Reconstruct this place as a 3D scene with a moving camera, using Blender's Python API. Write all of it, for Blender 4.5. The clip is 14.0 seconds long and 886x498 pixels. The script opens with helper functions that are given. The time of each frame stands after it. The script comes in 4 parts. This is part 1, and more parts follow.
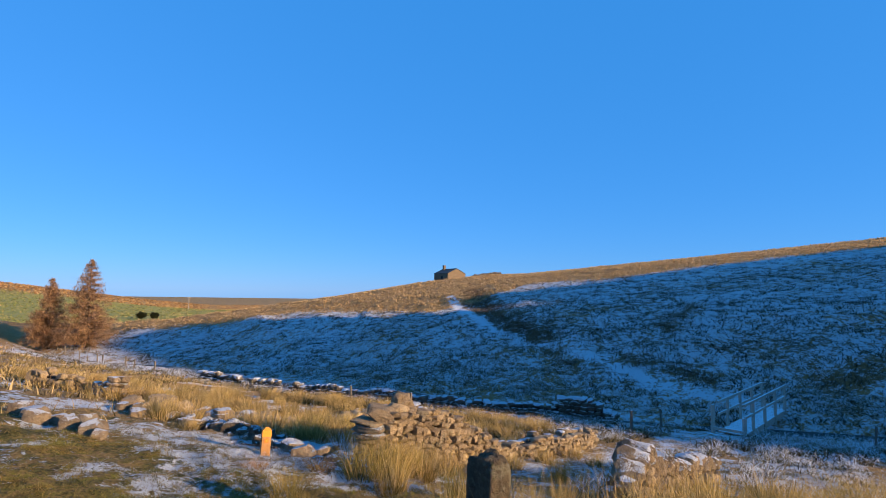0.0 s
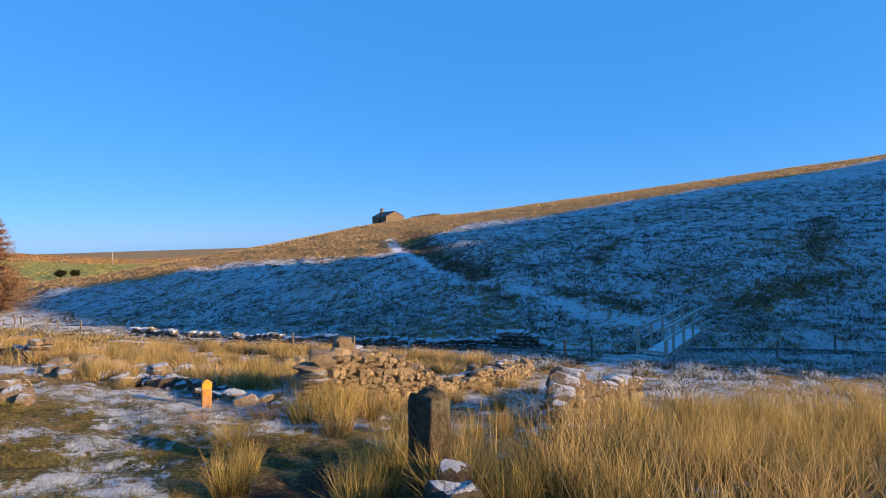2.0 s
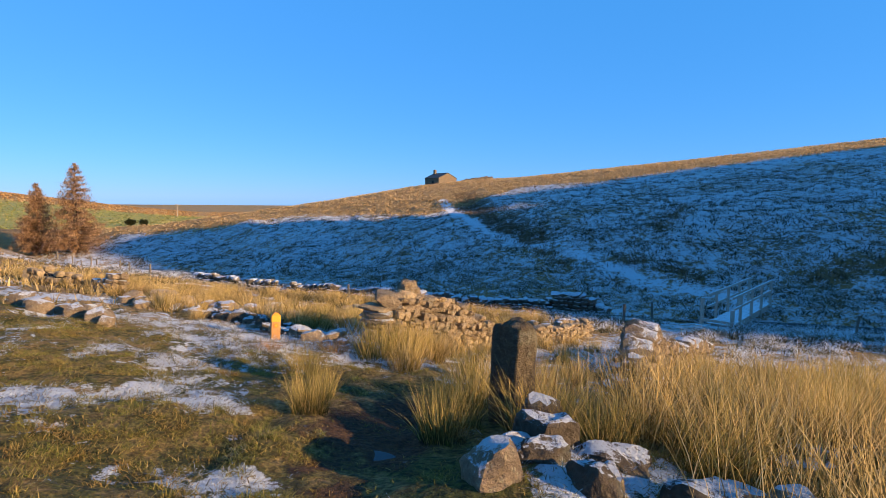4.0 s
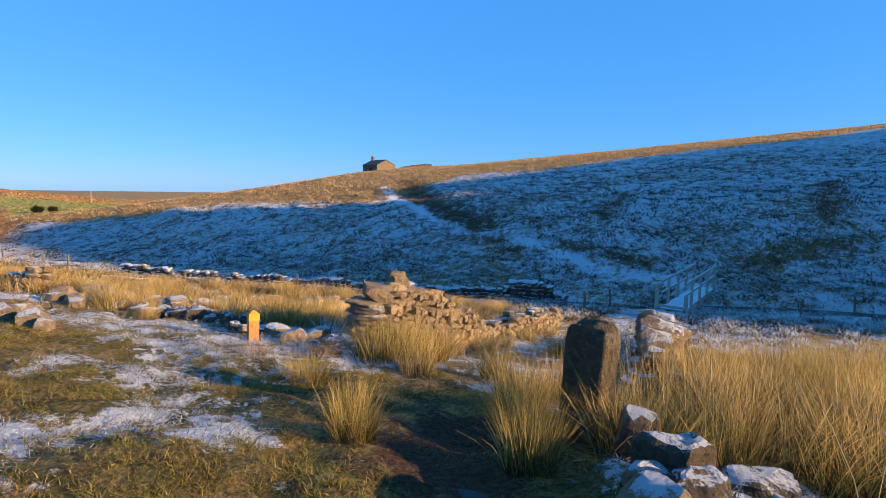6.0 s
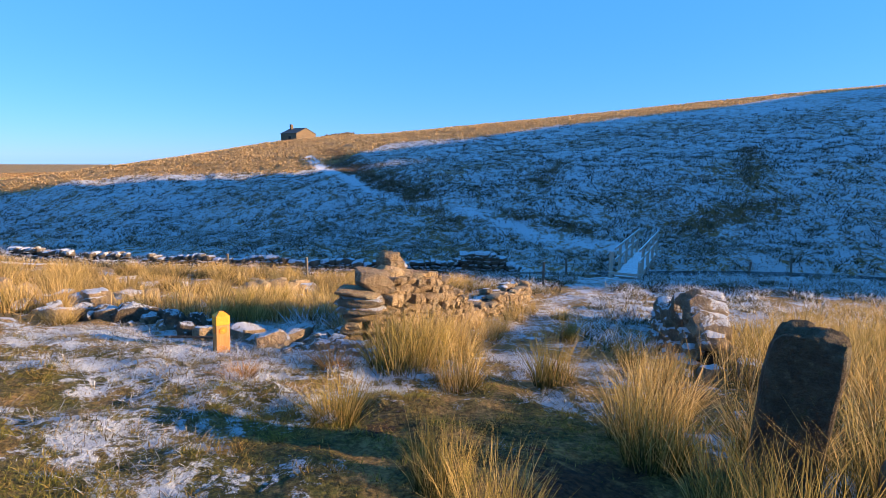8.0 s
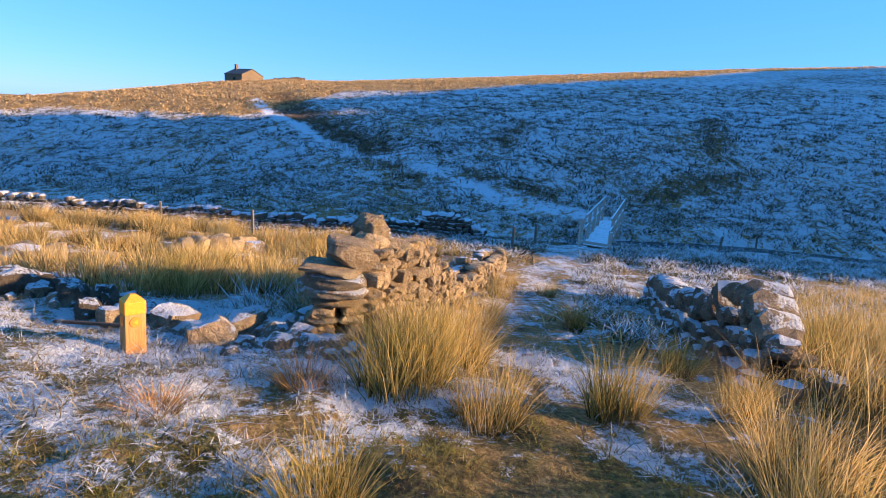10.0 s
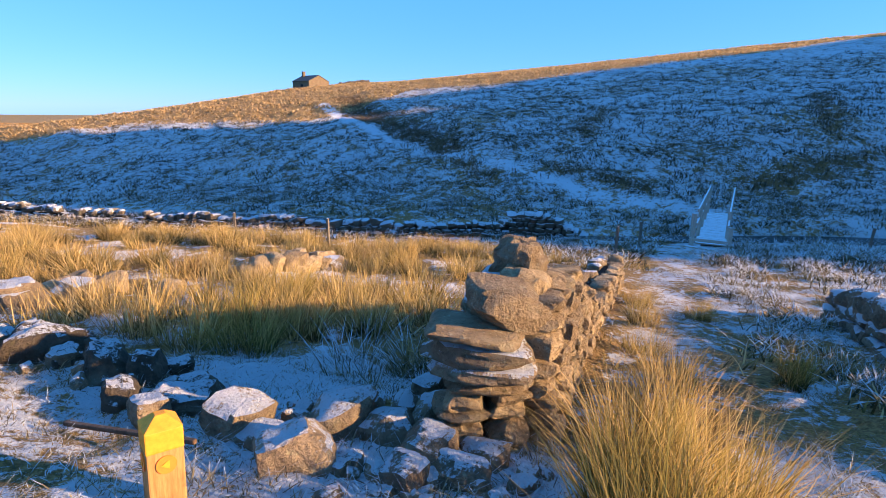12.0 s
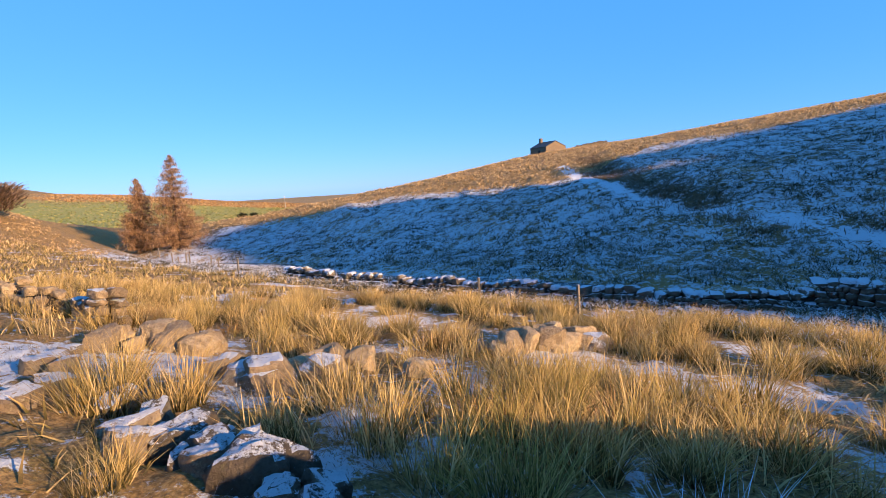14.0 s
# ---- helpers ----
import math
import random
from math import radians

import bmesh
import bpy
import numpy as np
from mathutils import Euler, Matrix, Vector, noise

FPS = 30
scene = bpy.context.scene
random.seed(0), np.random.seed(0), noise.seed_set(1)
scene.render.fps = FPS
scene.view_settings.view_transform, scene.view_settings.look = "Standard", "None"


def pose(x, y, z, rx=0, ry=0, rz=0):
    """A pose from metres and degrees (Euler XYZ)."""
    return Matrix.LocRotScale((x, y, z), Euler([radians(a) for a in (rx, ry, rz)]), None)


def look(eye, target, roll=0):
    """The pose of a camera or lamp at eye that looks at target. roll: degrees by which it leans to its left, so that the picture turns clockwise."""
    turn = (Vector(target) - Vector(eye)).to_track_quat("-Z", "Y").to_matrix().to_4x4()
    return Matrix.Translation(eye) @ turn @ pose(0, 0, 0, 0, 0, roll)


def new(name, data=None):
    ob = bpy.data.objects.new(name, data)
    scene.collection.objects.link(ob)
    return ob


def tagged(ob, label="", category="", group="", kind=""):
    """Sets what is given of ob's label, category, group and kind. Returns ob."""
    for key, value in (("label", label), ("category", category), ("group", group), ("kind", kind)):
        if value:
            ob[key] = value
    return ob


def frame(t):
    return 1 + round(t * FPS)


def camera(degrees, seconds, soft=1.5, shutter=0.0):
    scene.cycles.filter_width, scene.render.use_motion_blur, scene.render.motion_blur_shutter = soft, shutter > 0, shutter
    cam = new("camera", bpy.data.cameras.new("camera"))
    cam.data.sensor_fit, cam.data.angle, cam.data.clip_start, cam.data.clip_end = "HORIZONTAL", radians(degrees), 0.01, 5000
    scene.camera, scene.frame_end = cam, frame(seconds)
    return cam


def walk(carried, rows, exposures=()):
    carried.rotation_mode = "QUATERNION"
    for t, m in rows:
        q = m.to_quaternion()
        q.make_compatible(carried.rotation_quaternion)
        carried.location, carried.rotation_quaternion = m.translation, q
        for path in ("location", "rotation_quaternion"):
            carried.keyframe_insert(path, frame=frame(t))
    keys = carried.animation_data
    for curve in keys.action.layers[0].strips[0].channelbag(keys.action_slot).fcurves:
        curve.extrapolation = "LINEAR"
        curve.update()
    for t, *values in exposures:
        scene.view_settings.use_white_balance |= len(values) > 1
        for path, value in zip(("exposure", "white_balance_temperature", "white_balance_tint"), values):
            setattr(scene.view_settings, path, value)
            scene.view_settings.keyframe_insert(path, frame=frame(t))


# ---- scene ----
cam = camera(78.6, 14.0, soft=0.8)


PATH = [
    (0, (0.843, -1.204, 2.808), (0.809, 0.79, 2.964), 0.7),
    (0.5, (0.888, -1.141, 2.829), (1.056, 0.848, 2.956), 0.7),
    (1, (0.884, -1.184, 2.82), (1.076, 0.807, 2.857), -0.5),
    (1.5, (0.89, -1.207, 2.824), (1.084, 0.783, 2.796), -1.4),
    (2, (0.891, -1.224, 2.824), (1.081, 0.766, 2.764), -1.7),
    (2.5, (0.868, -1.269, 2.773), (1.048, 0.721, 2.699), -1.5),
    (3, (0.816, -1.215, 2.653), (0.938, 0.78, 2.574), 0.2),
    (3.5, (0.696, -1.068, 2.519), (0.689, 0.926, 2.359), 0.5),
    (6, (-0.489, 0.029, 2.33), (-0.242, 2.0, 2.1), 0.8),
    (6.5, (-0.767, 0.362, 2.36), (-0.438, 2.316, 2.09), 2.0),
    (7, (-0.949, 0.821, 2.251), (-0.546, 2.757, 1.953), 2.6),
    (7.5, (-1.174, 1.269, 2.244), (-0.74, 3.191, 1.902), 0.4),
    (8, (-1.465, 1.822, 2.203), (-0.937, 3.722, 1.867), 0.4),
    (10.5, (-1.559, 4.203, 1.92), (-0.847, 6.004, 1.422), 4.4),
    (11, (-1.598, 4.77, 1.848), (-0.913, 6.589, 1.375), 4.1),
    (11.5, (-1.6, 5.345, 1.734), (-1.058, 7.19, 1.187), 1.3),
    (12, (-1.632, 5.933, 1.741), (-1.157, 7.809, 1.239), 0.6),
    (12.5, (-1.774, 6.447, 1.642), (-1.065, 8.262, 1.191), 2.2),
    (13, (-1.816, 7.01, 1.561), (-1.212, 8.874, 1.161), 3.2),
    (13.5, (-1.916, 7.553, 1.525), (-1.698, 9.509, 1.169), -1.4),
    (14, (-2.071, 7.917, 1.493), (-2.427, 9.868, 1.24), -3.7),
]
EXPOSURES = [(0.0, 1.0, 4950, 11), (1.5, 1.05, 5000, 11), (3.5, 1.2, 5150, 11), (6.0, 1.25, 5200, 12), (7.5, 1.42, 5200, 14), (10.5, 1.68, 5300, 18), (13.0, 1.66, 5350, 19), (14.0, 1.44, 5250, 18)]
walk(cam, [(t, look(eye, target, roll)) for t, eye, target, roll in PATH], EXPOSURES)

# ---- world, sun ----
SUN_AZ, SUN_EL = 118.0, 13.0     # degrees clockwise from +y, degrees up
world = bpy.data.worlds.new("world")
scene.world = world
world.use_nodes = True
sky = world.node_tree.nodes.new("ShaderNodeTexSky")
sky.sky_type, sky.sun_disc = "NISHITA", False
sky.sun_elevation, sky.sun_rotation = radians(SUN_EL), radians(SUN_AZ)
sky.altitude, sky.air_density, sky.dust_density, sky.ozone_density = 300, 0.9, 0.0, 3.0
haze = world.node_tree.nodes.new("ShaderNodeMix")
haze.data_type = "RGBA"
haze.inputs[0].default_value = 0.80
haze.inputs[7].default_value = (0.30, 1.16, 2.42, 1)
world.node_tree.links.new(sky.outputs[0], haze.inputs[6])
world.node_tree.links.new(haze.outputs[2], world.node_tree.nodes["Background"].inputs[0])
world.node_tree.nodes["Background"].inputs[1].default_value = 0.121
sun = new("sun", bpy.data.lights.new("sun", "SUN"))
sun.data.energy, sun.data.angle, sun.data.color = 5.0, radians(0.6), (1.0, 0.60, 0.25)
sun_way = Vector((math.sin(radians(SUN_AZ)) * math.cos(radians(SUN_EL)), math.cos(radians(SUN_AZ)) * math.cos(radians(SUN_EL)), math.sin(radians(SUN_EL))))
sun.matrix_world = look(sun_way * 60, (0, 0, 0))


# ---- materials ----
class Nodes:
    """A short hand for a node material."""

    def __init__(self, name, rough=0.85):
        self.mat = bpy.data.materials.new(name)
        self.mat.use_nodes = True
        self.tree = self.mat.node_tree
        self.bsdf = self.tree.nodes["Principled BSDF"]
        self.bsdf.inputs["Roughness"].default_value = rough
        self.bsdf.inputs["Specular IOR Level"].default_value = 0.25
        self.geo = self.add("ShaderNodeNewGeometry")
        self.place = self.geo.outputs["Position"]

    def add(self, kind):
        return self.tree.nodes.new(kind)

    def link(self, a, b):
        self.tree.links.new(a, b)

    def feed(self, socket, v):
        if isinstance(v, (int, float)):
            socket.default_value = v
        elif isinstance(v, tuple):
            socket.default_value = (*v, 1) if len(v) == 3 and socket.type == "RGBA" else v
        else:
            self.link(v, socket)

    def noise(self, scale, detail=4, rough=0.6, where=None):
        n = self.add("ShaderNodeTexNoise")
        n.inputs["Scale"].default_value, n.inputs["Detail"].default_value, n.inputs["Roughness"].default_value = scale, detail, rough
        self.link(where or self.place, n.inputs["Vector"])
        return n.outputs["Fac"]

    def math(self, op, a, b=0.0, c=0.0):
        n = self.add("ShaderNodeMath")
        n.operation = op
        for k, v in enumerate((a, b, c)):
            self.feed(n.inputs[k], v)
        return n.outputs[0]

    def ramp(self, v, lo, hi, a=0.0, b=1.0):
        n = self.add("ShaderNodeMapRange")
        n.interpolation_type = "SMOOTHSTEP"
        for k, w in zip((0, 1, 2, 3, 4), (v, lo, hi, a, b)):
            self.feed(n.inputs[k], w)
        return n.outputs[0]

    def mix(self, k, a, b):
        n = self.add("ShaderNodeMix")
        n.data_type = "RGBA"
        self.feed(n.inputs[0], k), self.feed(n.inputs[6], a), self.feed(n.inputs[7], b)
        return n.outputs[2]

    def attr(self, name):
        n = self.add("ShaderNodeAttribute")
        n.attribute_name = name
        return n.outputs["Fac"]

    def up(self):
        n = self.add("ShaderNodeSeparateXYZ")
        self.link(self.geo.outputs["Normal"], n.inputs[0])
        return n.outputs[2]

    def chance(self):
        return self.add("ShaderNodeObjectInfo").outputs["Random"]

    def island(self):
        return self.geo.outputs["Random Per Island"]

    def local(self):
        return self.add("ShaderNodeTexCoord").outputs["Object"]

    def done(self, colour, bump=None, strength=0.5, distance=0.02, rough=None):
        self.feed(self.bsdf.inputs["Base Color"], colour)
        if bump is not None:
            n = self.add("ShaderNodeBump")
            n.inputs["Strength"].default_value, n.inputs["Distance"].default_value = strength, distance
            self.link(bump, n.inputs["Height"])
            self.link(n.outputs[0], self.bsdf.inputs["Normal"])
        if rough is not None:
            self.feed(self.bsdf.inputs["Roughness"], rough)
        return self.mat


FROST = (0.70, 0.75, 0.80)


def ground_material():
    m = Nodes("moor_ground", 0.95)
    fine, mid, wide = m.noise(22, 5, 0.7), m.noise(3.2, 5, 0.65), m.noise(0.5, 4, 0.6)
    straw = m.mix(m.ramp(fine, 0.35, 0.7), (0.20, 0.125, 0.04), (0.52, 0.34, 0.12))
    # dark ends of these two colours also paint the shade between turf tufts
    green = m.mix(m.ramp(fine, 0.35, 0.7), (0.03, 0.035, 0.008), (0.17, 0.16, 0.03))
    earth_shade = m.mix(m.ramp(fine, 0.3, 0.7), (0.035, 0.022, 0.012), (0.14, 0.075, 0.03))
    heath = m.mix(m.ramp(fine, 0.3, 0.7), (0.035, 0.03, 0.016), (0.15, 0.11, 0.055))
    field = m.mix(m.ramp(wide, 0.3, 0.7), (0.22, 0.25, 0.05), (0.34, 0.31, 0.09))
    patch = m.math("ADD", m.math("MULTIPLY", mid, 0.6), m.math("MULTIPLY", wide, 0.4))
    grass = m.mix(m.ramp(m.math("ADD", patch, m.math("MULTIPLY", m.attr("green"), 0.3)), 0.52, 0.72), straw, green)
    col = m.mix(m.ramp(m.math("ADD", mid, m.attr("earth_shade")), 0.72, 0.92), grass, earth_shade)
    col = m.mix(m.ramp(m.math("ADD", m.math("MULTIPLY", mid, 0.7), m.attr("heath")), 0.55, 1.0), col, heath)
    col = m.mix(m.attr("field"), col, field)
    speck = m.math("ADD", m.math("MULTIPLY", m.noise(75, 3, 0.8), 0.28), m.math("ADD", m.math("MULTIPLY", m.noise(14, 4, 0.75), 0.32), m.math("ADD", m.math("MULTIPLY", mid, 0.5), m.math("MULTIPLY", m.noise(1.1, 4, 0.7), 0.4))))
    tuft = m.math("ADD", m.math("SUBTRACT", m.noise(1.9, 5, 0.72), 0.5), m.math("MULTIPLY", m.math("SUBTRACT", m.noise(7.5, 5, 0.78), 0.5), 1.1))
    speck = m.math("ADD", speck, m.math("MULTIPLY", tuft, m.attr("tuft")))
    frost = m.ramp(m.math("ADD", speck, m.attr("frost")), 1.08, 1.21)
    col = m.mix(m.math("MULTIPLY", frost, m.attr("cover")), col, FROST)
    return m.done(col, m.math("ADD", m.math("MULTIPLY", m.noise(14, 5, 0.75), 1.0), m.math("MULTIPLY", mid, 1.6)), 1.0, 0.16)


def blade_material(name, root, tip, old, frost=0.0, other=None, patch=1.7):
    m = Nodes(name, 0.7)
    # dark root to bright tip: the shade low in a clump is painted in
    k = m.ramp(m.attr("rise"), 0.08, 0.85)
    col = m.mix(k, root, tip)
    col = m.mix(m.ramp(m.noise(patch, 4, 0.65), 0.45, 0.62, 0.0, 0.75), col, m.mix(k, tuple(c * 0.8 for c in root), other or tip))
    col = m.mix(m.ramp(m.island(), 0.55, 1.0), col, old)
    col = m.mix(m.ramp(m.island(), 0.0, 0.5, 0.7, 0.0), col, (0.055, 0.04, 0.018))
    if frost:
        col = m.mix(m.ramp(m.math("ADD", m.noise(2.0, 3), m.math("MULTIPLY", k, 0.45)), 1.12 - frost, 1.35 - frost), col, FROST)
    m.done(col)
    thin, both = m.add("ShaderNodeBsdfTranslucent"), m.add("ShaderNodeMixShader")
    m.link(col, thin.inputs[0])
    both.inputs[0].default_value = 0.4
    m.link(m.bsdf.outputs[0], both.inputs[1]), m.link(thin.outputs[0], both.inputs[2])
    m.link(both.outputs[0], m.tree.nodes["Material Output"].inputs["Surface"])
    return m.mat


def stone_material(name, a, b, frost=0.0, moss=0.3):
    m = Nodes(name, 0.9)
    here = m.place
    fine, mid, blotch = m.noise(45, 6, 0.7, here), m.noise(9, 5, 0.6, here), m.noise(3.0, 3, 0.5, here)
    col = m.mix(m.ramp(mid, 0.3, 0.7), a, b)
    col = m.mix(m.ramp(m.chance(), 0, 1, 0.0, 0.6), col, (0.14, 0.105, 0.07))
    col = m.mix(m.ramp(fine, 0.52, 0.7, 0.0, 0.65), col, (0.07, 0.055, 0.04))
    col = m.mix(m.ramp(m.noise(22, 5, 0.7, here), 0.55, 0.72, 0.0, 0.5), col, tuple(min(c * 1.7, 0.6) for c in b))
    col = m.mix(m.ramp(blotch, 0.56, 0.66, 0.0, moss), col, (0.30, 0.29, 0.20))
    col = m.mix(m.ramp(m.noise(14, 4, 0.6, here), 0.6, 0.7, 0.0, moss), col, (0.09, 0.095, 0.03))
    if frost:
        top = m.math("ADD", m.up(), m.math("MULTIPLY", m.math("SUBTRACT", m.math("ADD", m.math("MULTIPLY", m.noise(40, 5, 0.7), 0.6), m.math("MULTIPLY", m.noise(6, 4, 0.6), 0.6)), 0.6), 1.5))
        col = m.mix(m.ramp(top, 1.05 - frost, 1.22 - frost, 0, 0.85), col, FROST)
    return m.done(col, m.math("ADD", m.math("MULTIPLY", fine, 1.2), m.math("MULTIPLY", m.noise(18, 5, 0.65), 1.8)), 1.0, 0.05)


def wood_material(name, a, b, frost=0.0):
    m = Nodes(name, 0.8)
    stretch = m.add("ShaderNodeMapping")
    stretch.inputs["Scale"].default_value = (1, 1, 0.08)
    m.link(m.local(), stretch.inputs[0])
    grain = m.noise(60, 5, 0.7, stretch.outputs[0])
    col = m.mix(m.ramp(grain, 0.3, 0.7), a, b)
    col = m.mix(m.ramp(m.noise(8, 4), 0.55, 0.75, 0, 0.5), col, tuple(c * 0.45 for c in a))
    if frost:
        col = m.mix(m.ramp(m.math("ADD", m.up(), m.math("MULTIPLY", m.noise(30, 4), 0.4)), 1.1 - frost, 1.3 - frost, 0, 0.9), col, FROST)
    return m.done(col, grain, 0.4, 0.004)


def plain_material(name, colour, rough=0.6, vary=0.25):
    m = Nodes(name, rough)
    col = m.mix(m.ramp(m.noise(35, 4), 0.3, 0.7), colour, tuple(c * (1 - vary) for c in colour))
    return m.done(col, m.noise(120, 3), 0.15, 0.003)


MOOR = ground_material()
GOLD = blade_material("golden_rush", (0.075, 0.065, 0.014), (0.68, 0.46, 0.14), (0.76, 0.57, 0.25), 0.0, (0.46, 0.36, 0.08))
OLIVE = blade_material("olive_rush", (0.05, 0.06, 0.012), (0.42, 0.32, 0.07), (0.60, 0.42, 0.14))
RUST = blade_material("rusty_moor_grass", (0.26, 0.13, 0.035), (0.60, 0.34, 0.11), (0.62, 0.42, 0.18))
MEADOW = blade_material("far_pasture", (0.22, 0.24, 0.05), (0.42, 0.40, 0.10), (0.50, 0.40, 0.14))
# pale for sunlit ground, dark for the shaded slope: light partly in the colour
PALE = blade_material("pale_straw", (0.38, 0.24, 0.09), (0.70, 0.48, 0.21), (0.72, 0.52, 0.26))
RIMED_SHADED = blade_material("lightly_frosted_grass_shaded", (0.035, 0.03, 0.015), (0.15, 0.115, 0.055), (0.22, 0.17, 0.085), 0.30)
HEATHER = blade_material("brown_heather", (0.06, 0.042, 0.022), (0.24, 0.16, 0.085), (0.30, 0.21, 0.12), 0.16)
RIMED = blade_material("frosted_grass", (0.06, 0.055, 0.02), (0.26, 0.20, 0.08), (0.34, 0.26, 0.12), 0.42)
WHITE_GRASS = blade_material("rime_covered_grass", (0.10, 0.09, 0.05), (0.34, 0.27, 0.13), (0.42, 0.34, 0.18), 0.40)
TURF = blade_material("short_turf", (0.04, 0.045, 0.008), (0.28, 0.27, 0.035), (0.48, 0.35, 0.09), 0.10, (0.40, 0.20, 0.055), 3.2)
GRIT = stone_material("gritstone", (0.36, 0.26, 0.135), (0.60, 0.46, 0.26), 0.0, 0.3)
GRIT_FROSTED = stone_material("frosted_gritstone", (0.27, 0.20, 0.12), (0.46, 0.35, 0.21), 0.32, 0.25)
GATESTONE = stone_material("lichened_gatepost_stone", (0.06, 0.05, 0.03), (0.19, 0.15, 0.08), 0.0, 0.5)
GRIT_RIMED = stone_material("heavily_frosted_gritstone", (0.22, 0.17, 0.11), (0.38, 0.29, 0.18), 0.5, 0.2)
GRIT_DARK = stone_material("dark_gritstone", (0.05, 0.043, 0.03), (0.14, 0.112, 0.072), 0.26, 0.4)
GRIT_WHITE = stone_material("rimed_gritstone", (0.11, 0.095, 0.07), (0.22, 0.18, 0.125), 0.74, 0.2)
TIMBER = wood_material("weathered_timber", (0.32, 0.28, 0.22), (0.48, 0.42, 0.34), 0.45)
POSTWOOD = wood_material("stained_post_timber", (0.32, 0.16, 0.045), (0.48, 0.26, 0.085))
YELLOW = plain_material("yellow_paint", (0.80, 0.33, 0.012), 0.5, 0.2)
ORANGE = plain_material("orange_disc", (0.85, 0.22, 0.02), 0.4, 0.1)
HUTSTONE = stone_material("hut_stone", (0.13, 0.10, 0.062), (0.24, 0.18, 0.115), 0, 0.2)
SLATE = plain_material("stone_slate", (0.13, 0.115, 0.10), 0.8, 0.4)
DARK_EARTH = plain_material("dark_hearting", (0.035, 0.028, 0.02), 0.95, 0.4)
DARK = plain_material("dark_opening", (0.03, 0.028, 0.026), 0.6)
BARK = plain_material("larch_bark", (0.16, 0.10, 0.06), 0.9, 0.5)
LARCH = blade_material("bare_larch_twigs", (0.28, 0.16, 0.07), (0.54, 0.33, 0.15), (0.50, 0.34, 0.19))
BARE = blade_material("bare_twigs", (0.12, 0.08, 0.05), (0.26, 0.17, 0.10), (0.30, 0.20, 0.12))
STAKE = wood_material("dark_stake_timber", (0.10, 0.085, 0.065), (0.19, 0.16, 0.125), 0.1)
WATER = Nodes("stream_water", 0.22)
WATER.bsdf.inputs["Specular IOR Level"].default_value = 0.25
WATER = WATER.done((0.012, 0.014, 0.014), WATER.noise(5, 3), 0.12, 0.02)
BUSH = blade_material("dark_conifer", (0.02, 0.03, 0.012), (0.04, 0.055, 0.02), (0.06, 0.07, 0.03))


# ---- mesh helpers ----
def mesh_from(name, verts, faces, material, smooth=True, rise=None):
    me = bpy.data.meshes.new(name)
    me.from_pydata([tuple(v) for v in verts], [], [tuple(f) for f in faces])
    me.materials.append(material)
    if smooth:
        me.polygons.foreach_set("use_smooth", [True] * len(me.polygons))
    if rise is not None:
        me.attributes.new("rise", "FLOAT", "POINT").data.foreach_set("value", np.asarray(rise, np.float32))
    me.update()
    return me


def part(name, bm, material, parent=None, label=""):
    """One mesh object, from a bmesh or a mesh, under a thing or a part."""
    if isinstance(bm, bmesh.types.BMesh):
        me = bpy.data.meshes.new(name)
        bm.to_mesh(me), bm.free()
        me.materials.append(material)
    else:
        me = bm
    ob = new(name, me)
    if parent:
        ob.parent = parent
    return tagged(ob, label)


def box(bm, size, m, bevel=0.01):
    """Adds a bevelled box of that size at the pose m."""
    made = bmesh.ops.create_cube(bm, size=1.0, matrix=m @ Matrix.Diagonal((*size, 1)))
    if bevel:
        edges = list({e for v in made["verts"] for e in v.link_edges})
        bmesh.ops.bevel(bm, geom=edges, offset=bevel, segments=2, affect="EDGES", profile=0.6)
    return bm


def beam(a, b, wide, deep, bevel=0.008):
    """A bmesh beam from a to b."""
    a, b = Vector(a), Vector(b)
    way = b - a
    turn = way.to_track_quat("Z", "Y").to_matrix().to_4x4()
    return box(bmesh.new(), (wide, deep, way.length), Matrix.Translation((a + b) / 2) @ turn, bevel)


def rock_mesh(name, seed, material, cuts=3, blocky=0.7, rough=0.10, broken=9):
    """A worn, irregular block one metre in each direction."""
    rng = random.Random(seed)
    bm = bmesh.new()
    bmesh.ops.create_cube(bm, size=1.0)
    bmesh.ops.subdivide_edges(bm, edges=bm.edges[:], cuts=cuts, use_grid_fill=True)
    off = Vector((rng.random() * 50, rng.random() * 50, rng.random() * 50))
    power = 3.0 + 8.0 * blocky * rng.uniform(0.7, 1.2)
    taper = rng.uniform(0.85, 1.02)
    chips = []
    for _ in range(broken):
        way = Vector((rng.uniform(-1, 1), rng.uniform(-1, 1), rng.uniform(-0.7, 1))).normalized()
        chips.append((way, rng.uniform(0.40, 0.60)))
    for v in bm.verts:
        p = v.co.copy()
        p = p * (0.5 / (abs(p.x) ** power + abs(p.y) ** power + abs(p.z) ** power) ** (1 / power))
        for way, far in chips:
            over = p.dot(way) - far
            if over > 0:
                p -= way * over * 0.9
        p += noise.noise_vector(p * 1.9 + off) * rough * 0.8 + noise.noise_vector(p * 4.6 + off) * rough * 0.45 + noise.noise_vector(p * 10.5 + off) * rough * 0.25
        k = p.z + 0.5
        p.x, p.y = p.x * (1 + (taper - 1) * k), p.y * (1 + (taper - 1) * k)
        v.co = p
    me = bpy.data.meshes.new(name)
    bm.to_mesh(me), bm.free()
    me.materials.append(material)
    me.polygons.foreach_set("use_smooth", [True] * len(me.polygons))
    me.set_sharp_from_angle(angle=radians(17))
    return me


